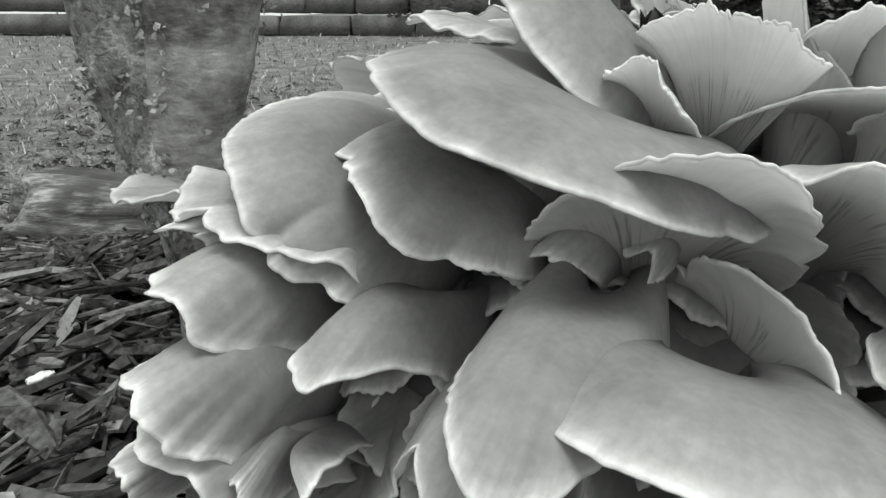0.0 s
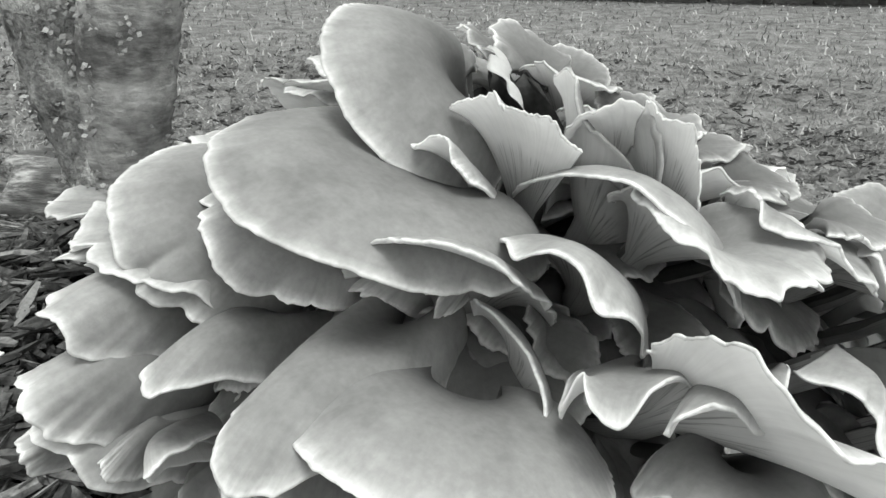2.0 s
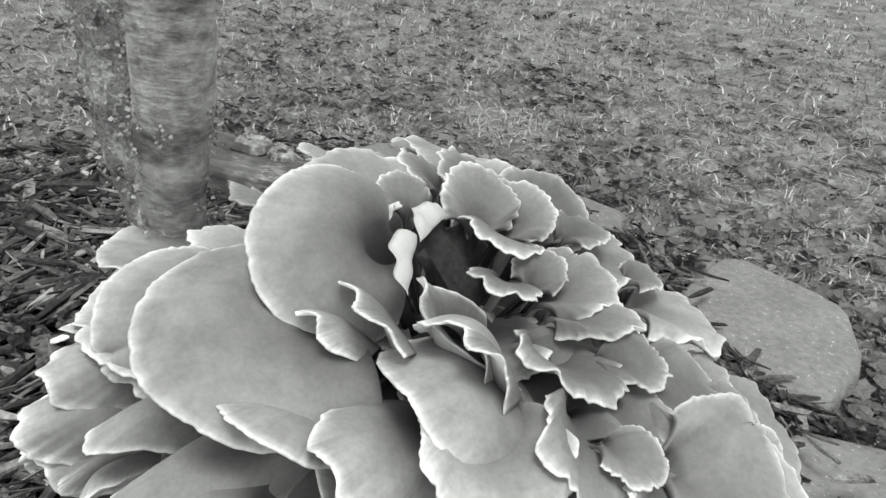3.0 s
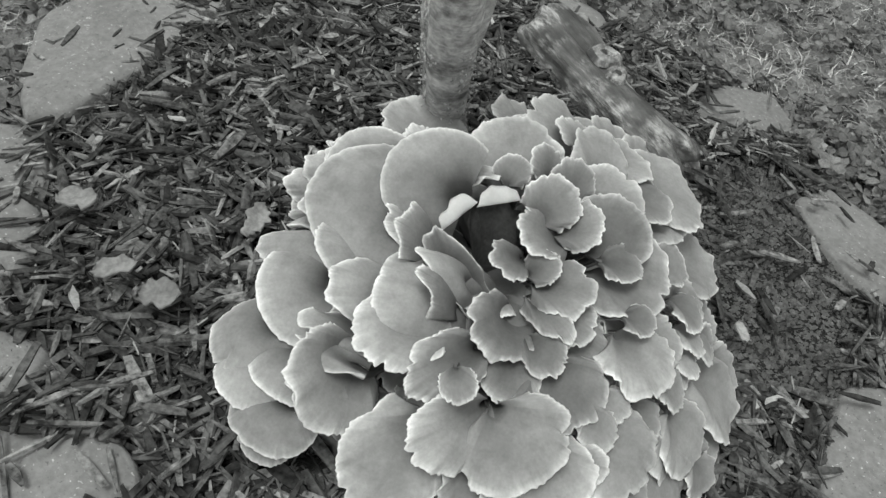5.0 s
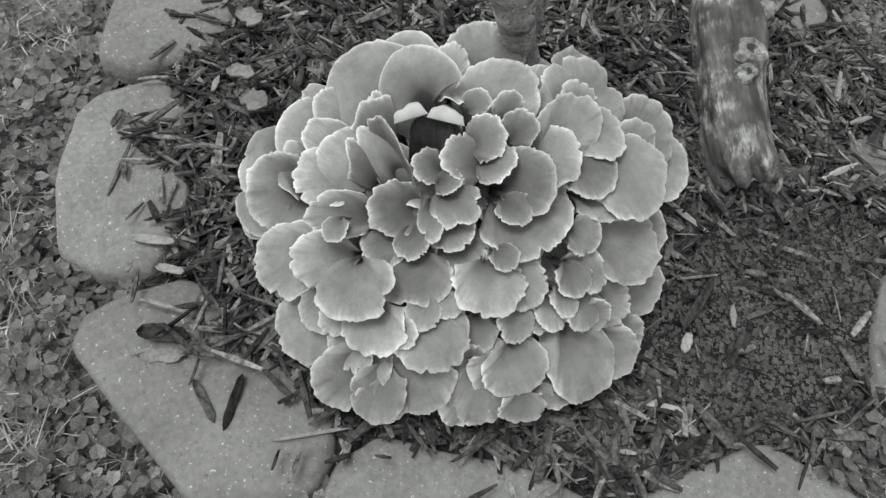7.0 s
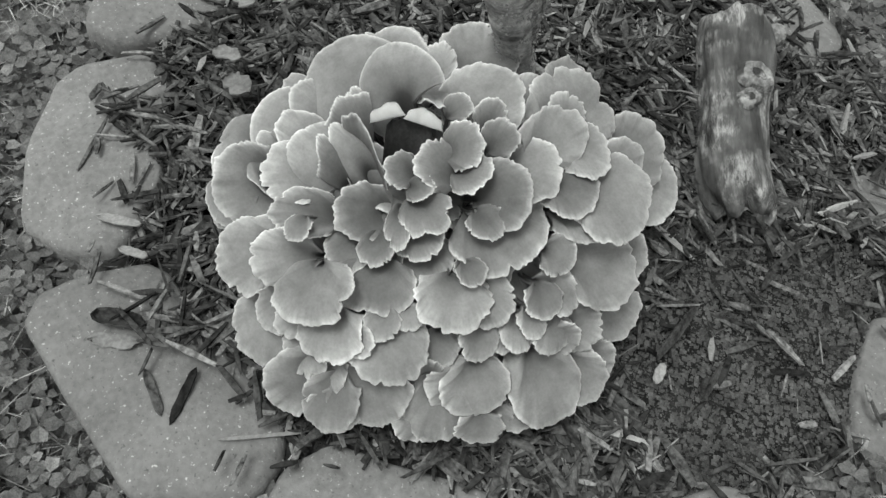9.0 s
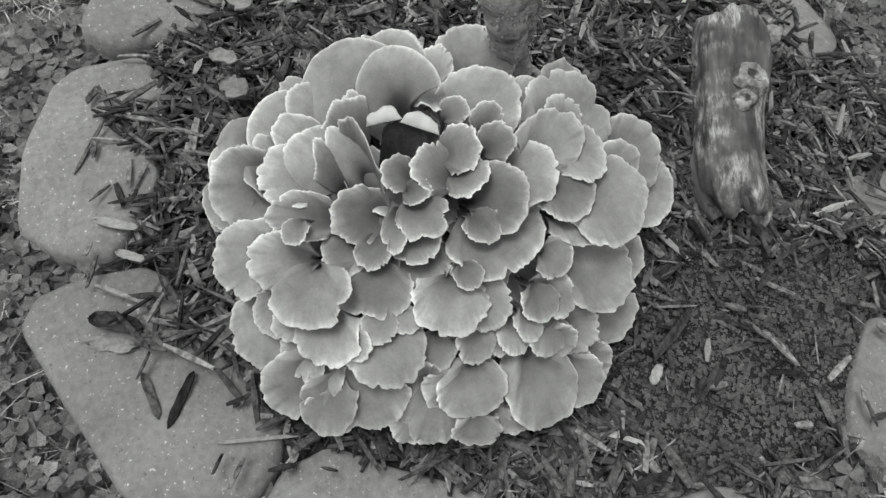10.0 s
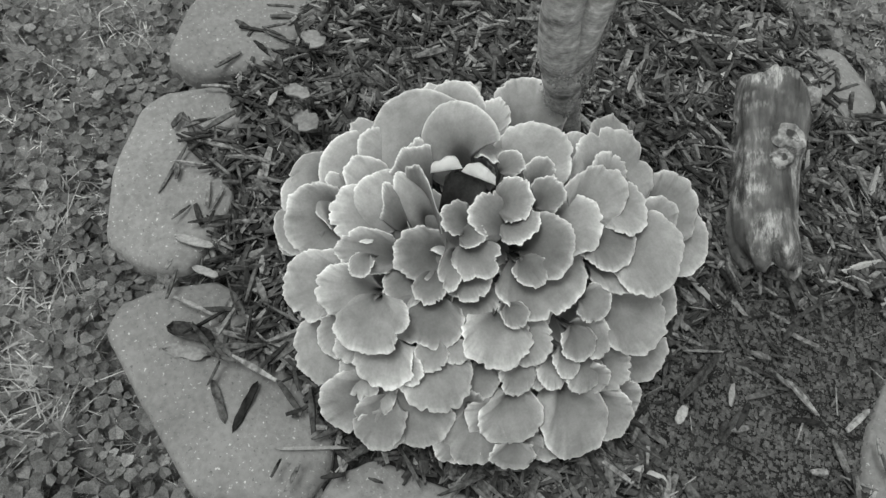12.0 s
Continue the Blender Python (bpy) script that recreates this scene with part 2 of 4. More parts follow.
def nibbled(rng, n):
    """Uneven fine notches along a rim, deeper in some stretches than in others."""
    raw = np.array([rng.gauss(0, 1) for _ in range(n + 3)])
    raw = 0.25 * raw[:-2] + 0.5 * raw[1:-1] + 0.25 * raw[2:]
    at = np.linspace(0, 6.28, n + 1)
    return raw * (0.5 + 0.5 * np.sin(rng.uniform(1.5, 4) * at + rng.uniform(0, 6.28)) ** 2)


def sheet(base, fwd, side, up, x, y, z, thick, s, a, size, skin):
    """Closes a curved sheet into one cap: its top, its gilled underside, the rim between them and the stalk into the rosette."""
    nr, na = x.shape[0] - 1, x.shape[1] - 1
    rows = []
    core = Vector((CENTRE.x, CENTRE.y, max(0.0, base.z - 0.07)))
    flat = Vector((core.x - base.x, core.y - base.y, 0))
    drop = Vector((0, 0, core.z - base.z))
    for k in (0.75, 0.5, 0.28, 0.12):
        g = 1 - 0.45 * k
        p = drop * k * 1.1 + flat * k**1.25
        rows.append((x[0] * g + p.dot(fwd), y[0] * g + p.dot(side), z[0] + p.dot(up), thick[0] + 0.004 * k))
    rows += [(x[i], y[i], z[i], thick[i]) for i in range(nr + 1)]
    m = len(rows)
    top = np.array([np.stack([q[0], q[1], q[2]], 1) for q in rows])
    under = np.array([np.stack([q[0], q[1], q[2] - q[3]], 1) for q in rows])
    lip = (top[-1] + under[-1]) / 2 + np.stack([np.cos(a), np.sin(a), 0 * a], 1) * 0.0007
    pts = np.concatenate([top.reshape(-1, 3), under.reshape(-1, 3), lip])
    frame3 = np.array([fwd, side, up])
    verts = pts @ frame3 + np.array(base)
    near = np.clip((s[:, 0] - 0.8) / 0.2, 0, 1)
    v_at = np.r_[np.zeros(4), s[:, 0] * (1 - near) + (1 - (1 - s[:, 0]) * max(1.0, size / 0.045)) * near]
    u_at = np.linspace(0, 1, na + 1)
    uv = np.stack(np.meshgrid(u_at, v_at), -1).reshape(-1, 2)
    uvs = np.concatenate([uv, uv, np.stack([u_at, np.ones(na + 1)], 1)])
    w = na + 1
    faces, slots = [], []
    for i in range(m - 1):
        for j in range(na):
            p = i * w + j
            faces.append((p, p + w, p + w + 1, p + 1))
            slots.append(0)
            p += m * w
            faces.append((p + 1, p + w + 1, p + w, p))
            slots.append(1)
    e0, e1, e2 = (m - 1) * w, m * w + (m - 1) * w, 2 * m * w
    for j in range(na):
        faces.append((e0 + j, e2 + j, e2 + j + 1, e0 + j + 1))
        faces.append((e2 + j, e1 + j, e1 + j + 1, e2 + j + 1))
        slots += [0, 0]
    for i in range(m - 1):
        for j, flip in ((0, False), (na, True)):
            p, q = i * w + j, m * w + i * w + j
            f = (p, q, q + w, p + w)
            faces.append(f[::-1] if flip else f)
            slots.append(0)
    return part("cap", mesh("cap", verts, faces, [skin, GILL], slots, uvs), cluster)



def fan(tip, middle, wide, arc, up, dive=0.55, bulge=0.12, lobe=1.0, curl=0.0, seed=0, skin=None):
    """A round cap: its rim runs on a circle about middle, through tip, arc degrees to each side; its foot lies behind
    and under the middle. dive: how deep the foot lies; lobe: how deeply the rim is cut; curl: how far the rim turns up."""
    tip, middle, up = Vector(tip), Vector(middle), Vector(up)
    fwd = tip - middle
    size = fwd.length
    fwd.normalize()
    up = (up - up.dot(fwd) * fwd).normalized()
    side = up.cross(fwd)
    rng = random.Random(int(tip.x * 7e3) * 31 + int(tip.y * 13e3) + seed)
    na, nr = (176 if size > 0.03 else 120), 16
    a = np.linspace(-1, 1, na + 1) * radians(arc)
    rim = 1 + sum(rng.uniform(0.3, 1) / k * np.sin(k * a + rng.uniform(0, 6.28)) for k in (1.5, 2.5, 4, 6)) * 0.028
    small = 0.03 / size
    swing = rng.uniform(1.3, 2.6) * a + rng.uniform(0, 6.28) + 0.6 * np.sin(1.7 * a + rng.uniform(0, 6.28))
    cut = (1 - np.abs(np.sin(swing)) ** 0.5) * rng.uniform(0.6, 1) * 0.07 * lobe
    teeth = nibbled(rng, na) * 0.034 * min(1.5, small)
    teeth = teeth + sum(rng.uniform(0.3, 1) * np.sin(k * a + rng.uniform(0, 6.28)) for k in (5, 7, 9.5, 13)) * 0.017 * lobe**0.5
    for _ in range(rng.choice((0, 1, 1, 2))):
        at = rng.uniform(-1.3, 1.3)
        teeth = teeth - rng.uniform(0.06, 0.2) * np.exp(-(((a - at) / 0.07) ** 2))
    s = np.linspace(0.12, 1, nr + 1)[:, None] ** 0.9
    edge = rim - cut * s**3 + teeth * s**8
    foot = -0.92
    x = size * (foot + (edge * np.cos(a) - foot) * s)
    y = wide * edge * np.sin(a) * s
    roll = sum(rng.uniform(0.4, 1) / k * np.sin(k * a + rng.uniform(0, 6.28)) for k in (1.5, 2.5, 4, 6)) * 0.075
    saddle = rng.uniform(0.02, 0.09) * np.cos(2 * a + rng.uniform(0, 6.28)) + rng.uniform(-0.02, 0.05) * np.cos(3.3 * a + rng.uniform(0, 6.28))
    frill = (0.05 * min(lobe, 1.8) * np.cos(2 * swing) + 0.03 * np.sin(7 * a + rng.uniform(0, 6.28)) + 0.022 * np.sin(12 * a + rng.uniform(0, 6.28)) + 0.012 * np.sin(21 * a + rng.uniform(0, 6.28))) * s**6
    z = size * (-dive * (1 - s) ** 1.35 + bulge * np.sin(math.pi * s) - 0.03 * s**8 + curl * s**4 + roll * s**3 + saddle * s**1.6 * (1 - 0.7 * s**6) + frill)
    z = z - size * (0.03 * np.sin(a) ** 2 + 0.6 * np.maximum(0, -0.1 - np.cos(a))) * s**1.5
    thick = 0.0012 + 0.006 * (1 - s) + 0 * a
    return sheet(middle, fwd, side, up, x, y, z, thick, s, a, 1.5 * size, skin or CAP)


def cap(tip, base, half, lean=0.0, up=None, cup=0.0, wave=1.5, bulge=0.18, droop=0.08, round=0.38, spread=84.0, skin=None):
    """One fan-shaped cap: from its stalk at base to the middle of its rim at tip, half wide to each side.
    lean: degrees by which its top tips towards the middle of the rosette; up: which way its top faces, where that is odd."""
    tip, base = Vector(tip), Vector(base)
    out = Vector((tip.x - CENTRE.x, tip.y - CENTRE.y, 0))
    out.normalize()
    fwd = tip - base
    size = fwd.length
    fwd.normalize()
    up = Vector(up) if up else Vector((0, 0, math.cos(radians(lean)))) - out * math.sin(radians(lean))
    up = (up - up.dot(fwd) * fwd).normalized()
    side = up.cross(fwd)
    rng = random.Random(int(tip.x * 7e3) * 31 + int(tip.y * 13e3))
    big = half > 0.03
    na, nr, spread, inner = (200 if big else 110), 15, radians(spread), 0.24
    a = np.linspace(-1, 1, na + 1) * spread
    even = (1 - round) + round * np.cos(a)
    even = even + sum(rng.uniform(0.3, 1) / k * np.sin(k * a * 1.3 + rng.uniform(0, 6.28)) for k in (1, 2, 3, 5)) * 0.05 * wave
    ragged = nibbled(rng, na) * 0.011 * min(1.6, 0.035 / half)
    ragged = ragged + sum(rng.uniform(0.3, 1) * np.sin(k * a + rng.uniform(0, 6.28)) for k in (7, 9.5, 12, 17)) * (0.004 if big else 0.01) * min(1.3, wave + 0.3)
    n_lobe = rng.uniform(1.3, 3.2) if big else rng.uniform(1.6, 4.0)
    swing = n_lobe * a + rng.uniform(0, 6.28) + 0.5 * np.sin(1.7 * a + rng.uniform(0, 6.28))
    ragged = ragged - rng.uniform(0.4, 1) * (0.045 if big else 0.13) * wave * (1 - np.abs(np.sin(swing)) ** 0.55)
    for _ in range(rng.choice((0, 0, 1, 2))):
        at = rng.uniform(-1.1, 1.1)
        ragged = ragged - min(1, wave) * rng.uniform(0.05, 0.16) * np.exp(-(((a - at) / 0.06) ** 2))
    full = (even + ragged)[na // 2 - 10 : na // 2 + 11].mean()
    even, ragged = even / full, ragged / full
    wide = half / np.max(np.abs((even + ragged) * np.sin(a)))
    roll = sum(rng.uniform(0.4, 1) / k * np.sin(k * a + rng.uniform(0, 6.28)) for k in (1.5, 2.5, 4, 6)) * 0.065 * wave
    frill = wave * (0.035 if big else 0.075) * np.cos(2 * swing) + (0.004 if big else 0.009) * (np.sin(11 * a + rng.uniform(0, 6.28)) + 0.7 * np.sin(19 * a + rng.uniform(0, 6.28)))
    s = np.linspace(0, 1, nr + 1)[:, None] ** 0.85
    r = inner + (1 - inner) * s
    rim = even + ragged * r**6
    x = size * r * rim * np.cos(a)
    y = wide * r * rim * np.sin(a)
    z = size * (bulge * np.sin(math.pi * np.minimum(1, r * 1.02)) - 0.08 * (r**6 - r) + roll * r**3 + frill * r**7)
    z = z + size * cup * (np.sin(a) * r) ** 2 - size * droop * (np.sin(a) ** 2) * r**1.5
    thick = 0.0012 + 0.006 * (1 - s) + 0 * a
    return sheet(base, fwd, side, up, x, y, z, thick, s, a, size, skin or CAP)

def core_mesh():
    bm = bmesh.new()
    bmesh.ops.create_icosphere(bm, subdivisions=5, radius=1)
    for v in bm.verts:
        c = v.co.copy()
        k = 1 + 0.18 * noise.noise(c * 3) + 0.08 * noise.noise(c * 9)
        v.co = CENTRE + Vector((c.x * 0.125 * k, c.y * 0.125 * k, -0.01 + c.z * 0.135 * k))
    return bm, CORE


part("stalk", core_mesh(), cluster, "thick branching stalk, shade of the gaps in its dark colour")

# caps that show from above
fan((-0.119, 0.165, 0.155), (-0.081, 0.136, 0.152), 0.044, 130, (0.08, 0.01, 1.00))
fan((0.012, 0.028, 0.221), (-0.034, 0.037, 0.196), 0.026, 130, (-0.48, 0.01, 0.88))
fan((-0.137, 0.065, 0.165), (-0.102, 0.046, 0.163), 0.034, 130, (-0.04, -0.19, 0.98))
fan((-0.081, 0.087, 0.190), (-0.058, 0.069, 0.187), 0.018, 130, (0.01, -0.10, 0.99))
fan((0.001, 0.112, 0.219), (0.016, 0.073, 0.213), 0.042, 130, (0.09, -0.11, 0.99), lobe=1.5)
fan((0.003, 0.151, 0.197), (0.015, 0.127, 0.196), 0.021, 130, (0.16, 0.06, 0.99))
fan((0.014, 0.199, 0.195), (0.048, 0.161, 0.188), 0.048, 130, (0.33, 0.13, 0.93))
fan((-0.035, 0.224, 0.154), (0.002, 0.203, 0.145), 0.036, 130, (0.33, 0.18, 0.93))
fan((0.076, 0.262, 0.154), (0.093, 0.218, 0.150), 0.041, 130, (0.45, 0.11, 0.89))
fan((0.068, 0.150, 0.213), (0.080, 0.114, 0.214), 0.029, 130, (0.26, 0.11, 0.96), lobe=2.5)
fan((0.035, 0.162, 0.203), (0.050, 0.150, 0.200), 0.020, 130, (0.33, 0.15, 0.93))
fan((0.110, 0.161, 0.197), (0.097, 0.140, 0.203), 0.031, 130, (0.19, 0.16, 0.97))
fan((0.107, 0.205, 0.181), (0.112, 0.177, 0.182), 0.023, 130, (0.41, 0.10, 0.91))
fan((0.141, 0.261, 0.111), (0.125, 0.234, 0.122), 0.040, 130, (0.38, 0.13, 0.92))
fan((0.171, 0.172, 0.171), (0.143, 0.147, 0.185), 0.049, 130, (0.31, 0.17, 0.94))
fan((0.143, 0.124, 0.191), (0.122, 0.109, 0.198), 0.037, 130, (0.21, 0.16, 0.96), skin=YOUNG_SHADED)
fan((0.167, 0.130, 0.170), (0.148, 0.107, 0.181), 0.023, 130, (0.37, 0.14, 0.92))
fan((0.117, 0.098, 0.209), (0.098, 0.076, 0.208), 0.034, 130, (0.10, -0.14, 0.98), lobe=2)
fan((0.126, 0.061, 0.215), (0.110, 0.038, 0.208), 0.033, 130, (0.15, -0.38, 0.91), skin=YOUNG_SHADED)
fan((0.141, 0.022, 0.197), (0.124, 0.018, 0.200), 0.017, 130, (0.16, -0.13, 0.98), lobe=1.5, skin=YOUNG_SHADED)
fan((0.167, 0.044, 0.179), (0.130, 0.031, 0.186), 0.046, 130, (0.22, -0.09, 0.97), skin=YOUNG_SHADED)
fan((0.065, 0.042, 0.233), (0.059, 0.025, 0.222), 0.023, 130, (0.09, -0.54, 0.84), lobe=2.5, skin=YOUNG_SHADED)
fan((0.100, 0.031, 0.221), (0.082, 0.022, 0.214), 0.021, 130, (-0.15, -0.39, 0.91), lobe=2, skin=YOUNG_SHADED)
fan((0.065, 0.075, 0.231), (0.067, 0.059, 0.223), 0.018, 130, (0.30, -0.39, 0.87), lobe=2, skin=YOUNG_SHADED)
fan((0.033, 0.075, 0.231), (0.043, 0.064, 0.224), 0.015, 130, (0.37, -0.24, 0.90), skin=YOUNG_SHADED)
fan((0.021, 0.055, 0.227), (0.021, 0.042, 0.222), 0.015, 130, (0.06, -0.34, 0.94), skin=YOUNG_SHADED)
fan((0.045, -0.007, 0.216), (0.064, 0.007, 0.209), 0.025, 130, (0.34, 0.02, 0.94), lobe=2.5, skin=YOUNG_SHADED)
fan((0.054, -0.092, 0.177), (0.063, -0.066, 0.181), 0.028, 130, (0.23, -0.22, 0.95), lobe=2.5, dive=1.2, skin=YOUNG_SHADED)
fan((0.111, -0.079, 0.171), (0.095, -0.071, 0.175), 0.017, 130, (0.08, -0.34, 0.94), lobe=1.5, skin=YOUNG_SHADED)
fan((0.090, -0.108, 0.154), (0.082, -0.091, 0.162), 0.022, 130, (0.15, -0.36, 0.92), skin=YOUNG_SHADED)
fan((0.139, -0.101, 0.146), (0.119, -0.084, 0.159), 0.038, 130, (0.24, -0.37, 0.90), lobe=2, skin=YOUNG_SHADED)
fan((0.125, -0.034, 0.174), (0.104, -0.034, 0.176), 0.022, 130, (0.09, -0.31, 0.95), skin=YOUNG_SHADED)
fan((0.111, -0.059, 0.182), (0.089, -0.046, 0.186), 0.013, 130, (0.05, -0.21, 0.98), lobe=3, skin=YOUNG_SHADED)
fan((0.115, -0.023, 0.193), (0.090, -0.023, 0.193), 0.025, 130, (0.01, -0.25, 0.97), lobe=3, skin=YOUNG_SHADED)
fan((0.039, -0.037, 0.201), (0.049, -0.023, 0.199), 0.018, 130, (0.23, -0.05, 0.97), lobe=2, skin=YOUNG_SHADED)
fan((0.081, -0.011, 0.205), (0.071, -0.020, 0.201), 0.014, 130, (0.00, -0.39, 0.92), lobe=2, skin=YOUNG_SHADED)
fan((-0.018, -0.132, 0.172), (0.002, -0.103, 0.183), 0.032, 130, (0.02, -0.39, 0.92), lobe=1.2, dive=1.2)
fan((-0.036, -0.174, 0.138), (-0.024, -0.140, 0.142), 0.042, 130, (0.60, -0.30, 0.74), dive=0.7, bulge=0.02)
fan((0.021, -0.139, 0.167), (0.041, -0.112, 0.176), 0.023, 130, (0.18, -0.43, 0.89), lobe=3, dive=0.8, skin=YOUNG_SHADED)
fan((0.059, -0.134, 0.171), (0.051, -0.124, 0.176), 0.013, 130, (-0.04, -0.45, 0.89), skin=YOUNG_SHADED)
fan((0.043, -0.169, 0.141), (0.062, -0.143, 0.153), 0.027, 130, (0.26, -0.56, 0.79))
fan((0.015, -0.197, 0.098), (0.031, -0.166, 0.123), 0.037, 130, (0.13, -0.66, 0.74))
fan((0.127, -0.148, 0.142), (0.102, -0.135, 0.155), 0.040, 140, (0.11, -0.57, 0.81), lobe=2)
fan((0.091, -0.204, 0.051), (0.083, -0.177, 0.083), 0.036, 130, (0.25, -0.72, 0.65))
fan((0.096, -0.180, 0.100), (0.089, -0.162, 0.119), 0.023, 130, (0.21, -0.67, 0.71), lobe=1.5)
fan((0.108, -0.171, 0.111), (0.108, -0.154, 0.126), 0.016, 130, (0.33, -0.61, 0.72))
fan((0.154, -0.146, 0.116), (0.135, -0.134, 0.133), 0.032, 130, (0.30, -0.58, 0.76), lobe=2.5)
fan((0.141, -0.168, 0.081), (0.130, -0.154, 0.102), 0.025, 130, (0.36, -0.68, 0.64))
fan((0.168, -0.113, 0.130), (0.153, -0.115, 0.134), 0.016, 130, (0.30, -0.65, 0.70))
fan((0.162, -0.100, 0.139), (0.151, -0.091, 0.148), 0.016, 130, (0.37, -0.41, 0.83))
fan((0.169, -0.071, 0.145), (0.157, -0.069, 0.151), 0.013, 130, (0.36, -0.40, 0.85))
fan((0.194, -0.107, 0.113), (0.171, -0.095, 0.133), 0.037, 130, (0.45, -0.45, 0.77), lobe=2)
fan((0.165, -0.154, 0.075), (0.156, -0.145, 0.092), 0.018, 130, (0.46, -0.66, 0.59))
fan((0.208, -0.129, 0.059), (0.184, -0.121, 0.090), 0.042, 130, (0.55, -0.61, 0.58), lobe=2.5)
fan((0.145, -0.175, 0.049), (0.137, -0.165, 0.065), 0.030, 130, (0.41, -0.66, 0.63))
fan((0.148, -0.198, 0.048), (0.149, -0.169, 0.078), 0.033, 130, (0.50, -0.62, 0.60))
fan((0.189, -0.168, 0.051), (0.177, -0.153, 0.079), 0.027, 130, (0.52, -0.63, 0.57))
fan((0.183, -0.168, 0.053), (0.181, -0.150, 0.071), 0.025, 130, (0.60, -0.56, 0.58))
fan((0.190, -0.083, 0.117), (0.194, -0.077, 0.112), 0.012, 130, (0.86, -0.29, 0.42))
fan((0.195, -0.063, 0.128), (0.199, -0.066, 0.111), 0.012, 130, (0.82, -0.49, 0.28))
fan((0.199, -0.058, 0.113), (0.185, -0.052, 0.125), 0.020, 130, (0.55, -0.32, 0.77))
fan((0.188, -0.043, 0.152), (0.165, -0.030, 0.164), 0.035, 130, (0.40, -0.16, 0.90), lobe=3)
fan((0.196, 0.007, 0.145), (0.174, 0.000, 0.155), 0.025, 130, (0.45, -0.20, 0.87))
fan((0.166, -0.007, 0.175), (0.153, -0.009, 0.179), 0.013, 130, (0.30, -0.20, 0.93), skin=YOUNG_SHADED)
fan((0.211, -0.028, 0.122), (0.197, -0.018, 0.134), 0.019, 130, (0.59, -0.13, 0.80))
fan((0.214, -0.002, 0.118), (0.203, 0.007, 0.127), 0.015, 130, (0.64, -0.01, 0.77))
fan((0.221, 0.014, 0.120), (0.205, 0.019, 0.132), 0.018, 130, (0.61, -0.01, 0.79))
fan((0.233, 0.041, 0.113), (0.216, 0.050, 0.125), 0.026, 130, (0.66, 0.16, 0.74))
fan((0.219, 0.032, 0.130), (0.205, 0.032, 0.140), 0.014, 130, (0.59, -0.01, 0.81))
fan((0.210, 0.044, 0.143), (0.194, 0.047, 0.152), 0.020, 130, (0.52, 0.09, 0.85), skin=YOUNG_SHADED)
fan((0.211, 0.073, 0.133), (0.196, 0.067, 0.144), 0.017, 130, (0.57, 0.07, 0.82))
fan((0.179, 0.086, 0.164), (0.168, 0.074, 0.170), 0.020, 130, (0.45, 0.02, 0.89), skin=YOUNG_SHADED)
fan((0.199, 0.083, 0.141), (0.188, 0.064, 0.148), 0.019, 130, (0.60, -0.03, 0.80))
fan((0.233, 0.103, 0.098), (0.221, 0.081, 0.109), 0.025, 130, (0.71, -0.03, 0.70))
fan((0.233, 0.076, 0.106), (0.225, 0.061, 0.113), 0.016, 130, (0.74, -0.08, 0.66))
fan((0.214, 0.148, 0.124), (0.192, 0.117, 0.145), 0.037, 130, (0.57, 0.14, 0.81))
fan((0.186, 0.189, 0.113), (0.179, 0.163, 0.120), 0.026, 130, (0.56, 0.08, 0.82))
fan((0.235, 0.162, 0.054), (0.207, 0.139, 0.078), 0.039, 130, (0.62, 0.08, 0.78))
fan((0.260, 0.122, 0.048), (0.243, 0.091, 0.060), 0.030, 130, (0.73, -0.14, 0.67))
fan((0.279, 0.086, 0.052), (0.258, 0.073, 0.072), 0.028, 130, (0.70, -0.09, 0.71))
fan((0.284, 0.033, 0.052), (0.254, 0.031, 0.086), 0.037, 150, (0.76, -0.08, 0.65))
fan((0.245, -0.041, 0.076), (0.228, -0.033, 0.099), 0.033, 160, (0.74, -0.23, 0.63), lobe=0.6)
fan((0.231, -0.061, 0.073), (0.222, -0.041, 0.092), 0.039, 130, (0.78, -0.19, 0.59))
fan((0.246, -0.078, 0.048), (0.225, -0.068, 0.083), 0.032, 130, (0.74, -0.38, 0.55))
fan((0.233, -0.101, 0.047), (0.223, -0.083, 0.072), 0.026, 130, (0.74, -0.38, 0.55))
fan((0.262, -0.029, 0.048), (0.250, -0.025, 0.064), 0.024, 130, (0.74, -0.24, 0.62))
fan((0.265, -0.044, 0.055), (0.256, -0.039, 0.069), 0.024, 130, (0.77, -0.25, 0.59))
fan((0.273, 0.005, 0.048), (0.260, 0.003, 0.063), 0.025, 130, (0.77, -0.21, 0.61))
fan((0.255, 0.001, 0.046), (0.239, -0.001, 0.067), 0.017, 130, (0.78, -0.20, 0.59))

# caps of the steep side, under the crown
cap((-0.068, 0.000, 0.215), (-0.002, 0.008, 0.207), 0.045, bulge=0.14, wave=0.5, spread=92, up=(0.08, -0.72, 0.69))
cap((-0.118, -0.022, 0.188), (-0.025, -0.009, 0.179), 0.057, bulge=0.07, droop=0, wave=0.35, spread=84, up=(0.14, -0.36, 0.92))
cap((-0.034, -0.045, 0.213), (-0.000, -0.028, 0.163), 0.025, bulge=0.05, droop=0, wave=0.5, spread=45, round=-0.5, up=(0.84, -0.02, 0.54), skin=YOUNG_SHADED)
cap((-0.086, -0.070, 0.184), (-0.032, -0.021, 0.130), 0.036, bulge=0.06, droop=0.03, wave=0.4, spread=84, up=(0.52, 0.31, 0.80))
cap((-0.030, -0.092, 0.188), (0.048, -0.039, 0.143), 0.049, bulge=0.12, wave=0.7, spread=84, up=(0.57, -0.16, 0.81))
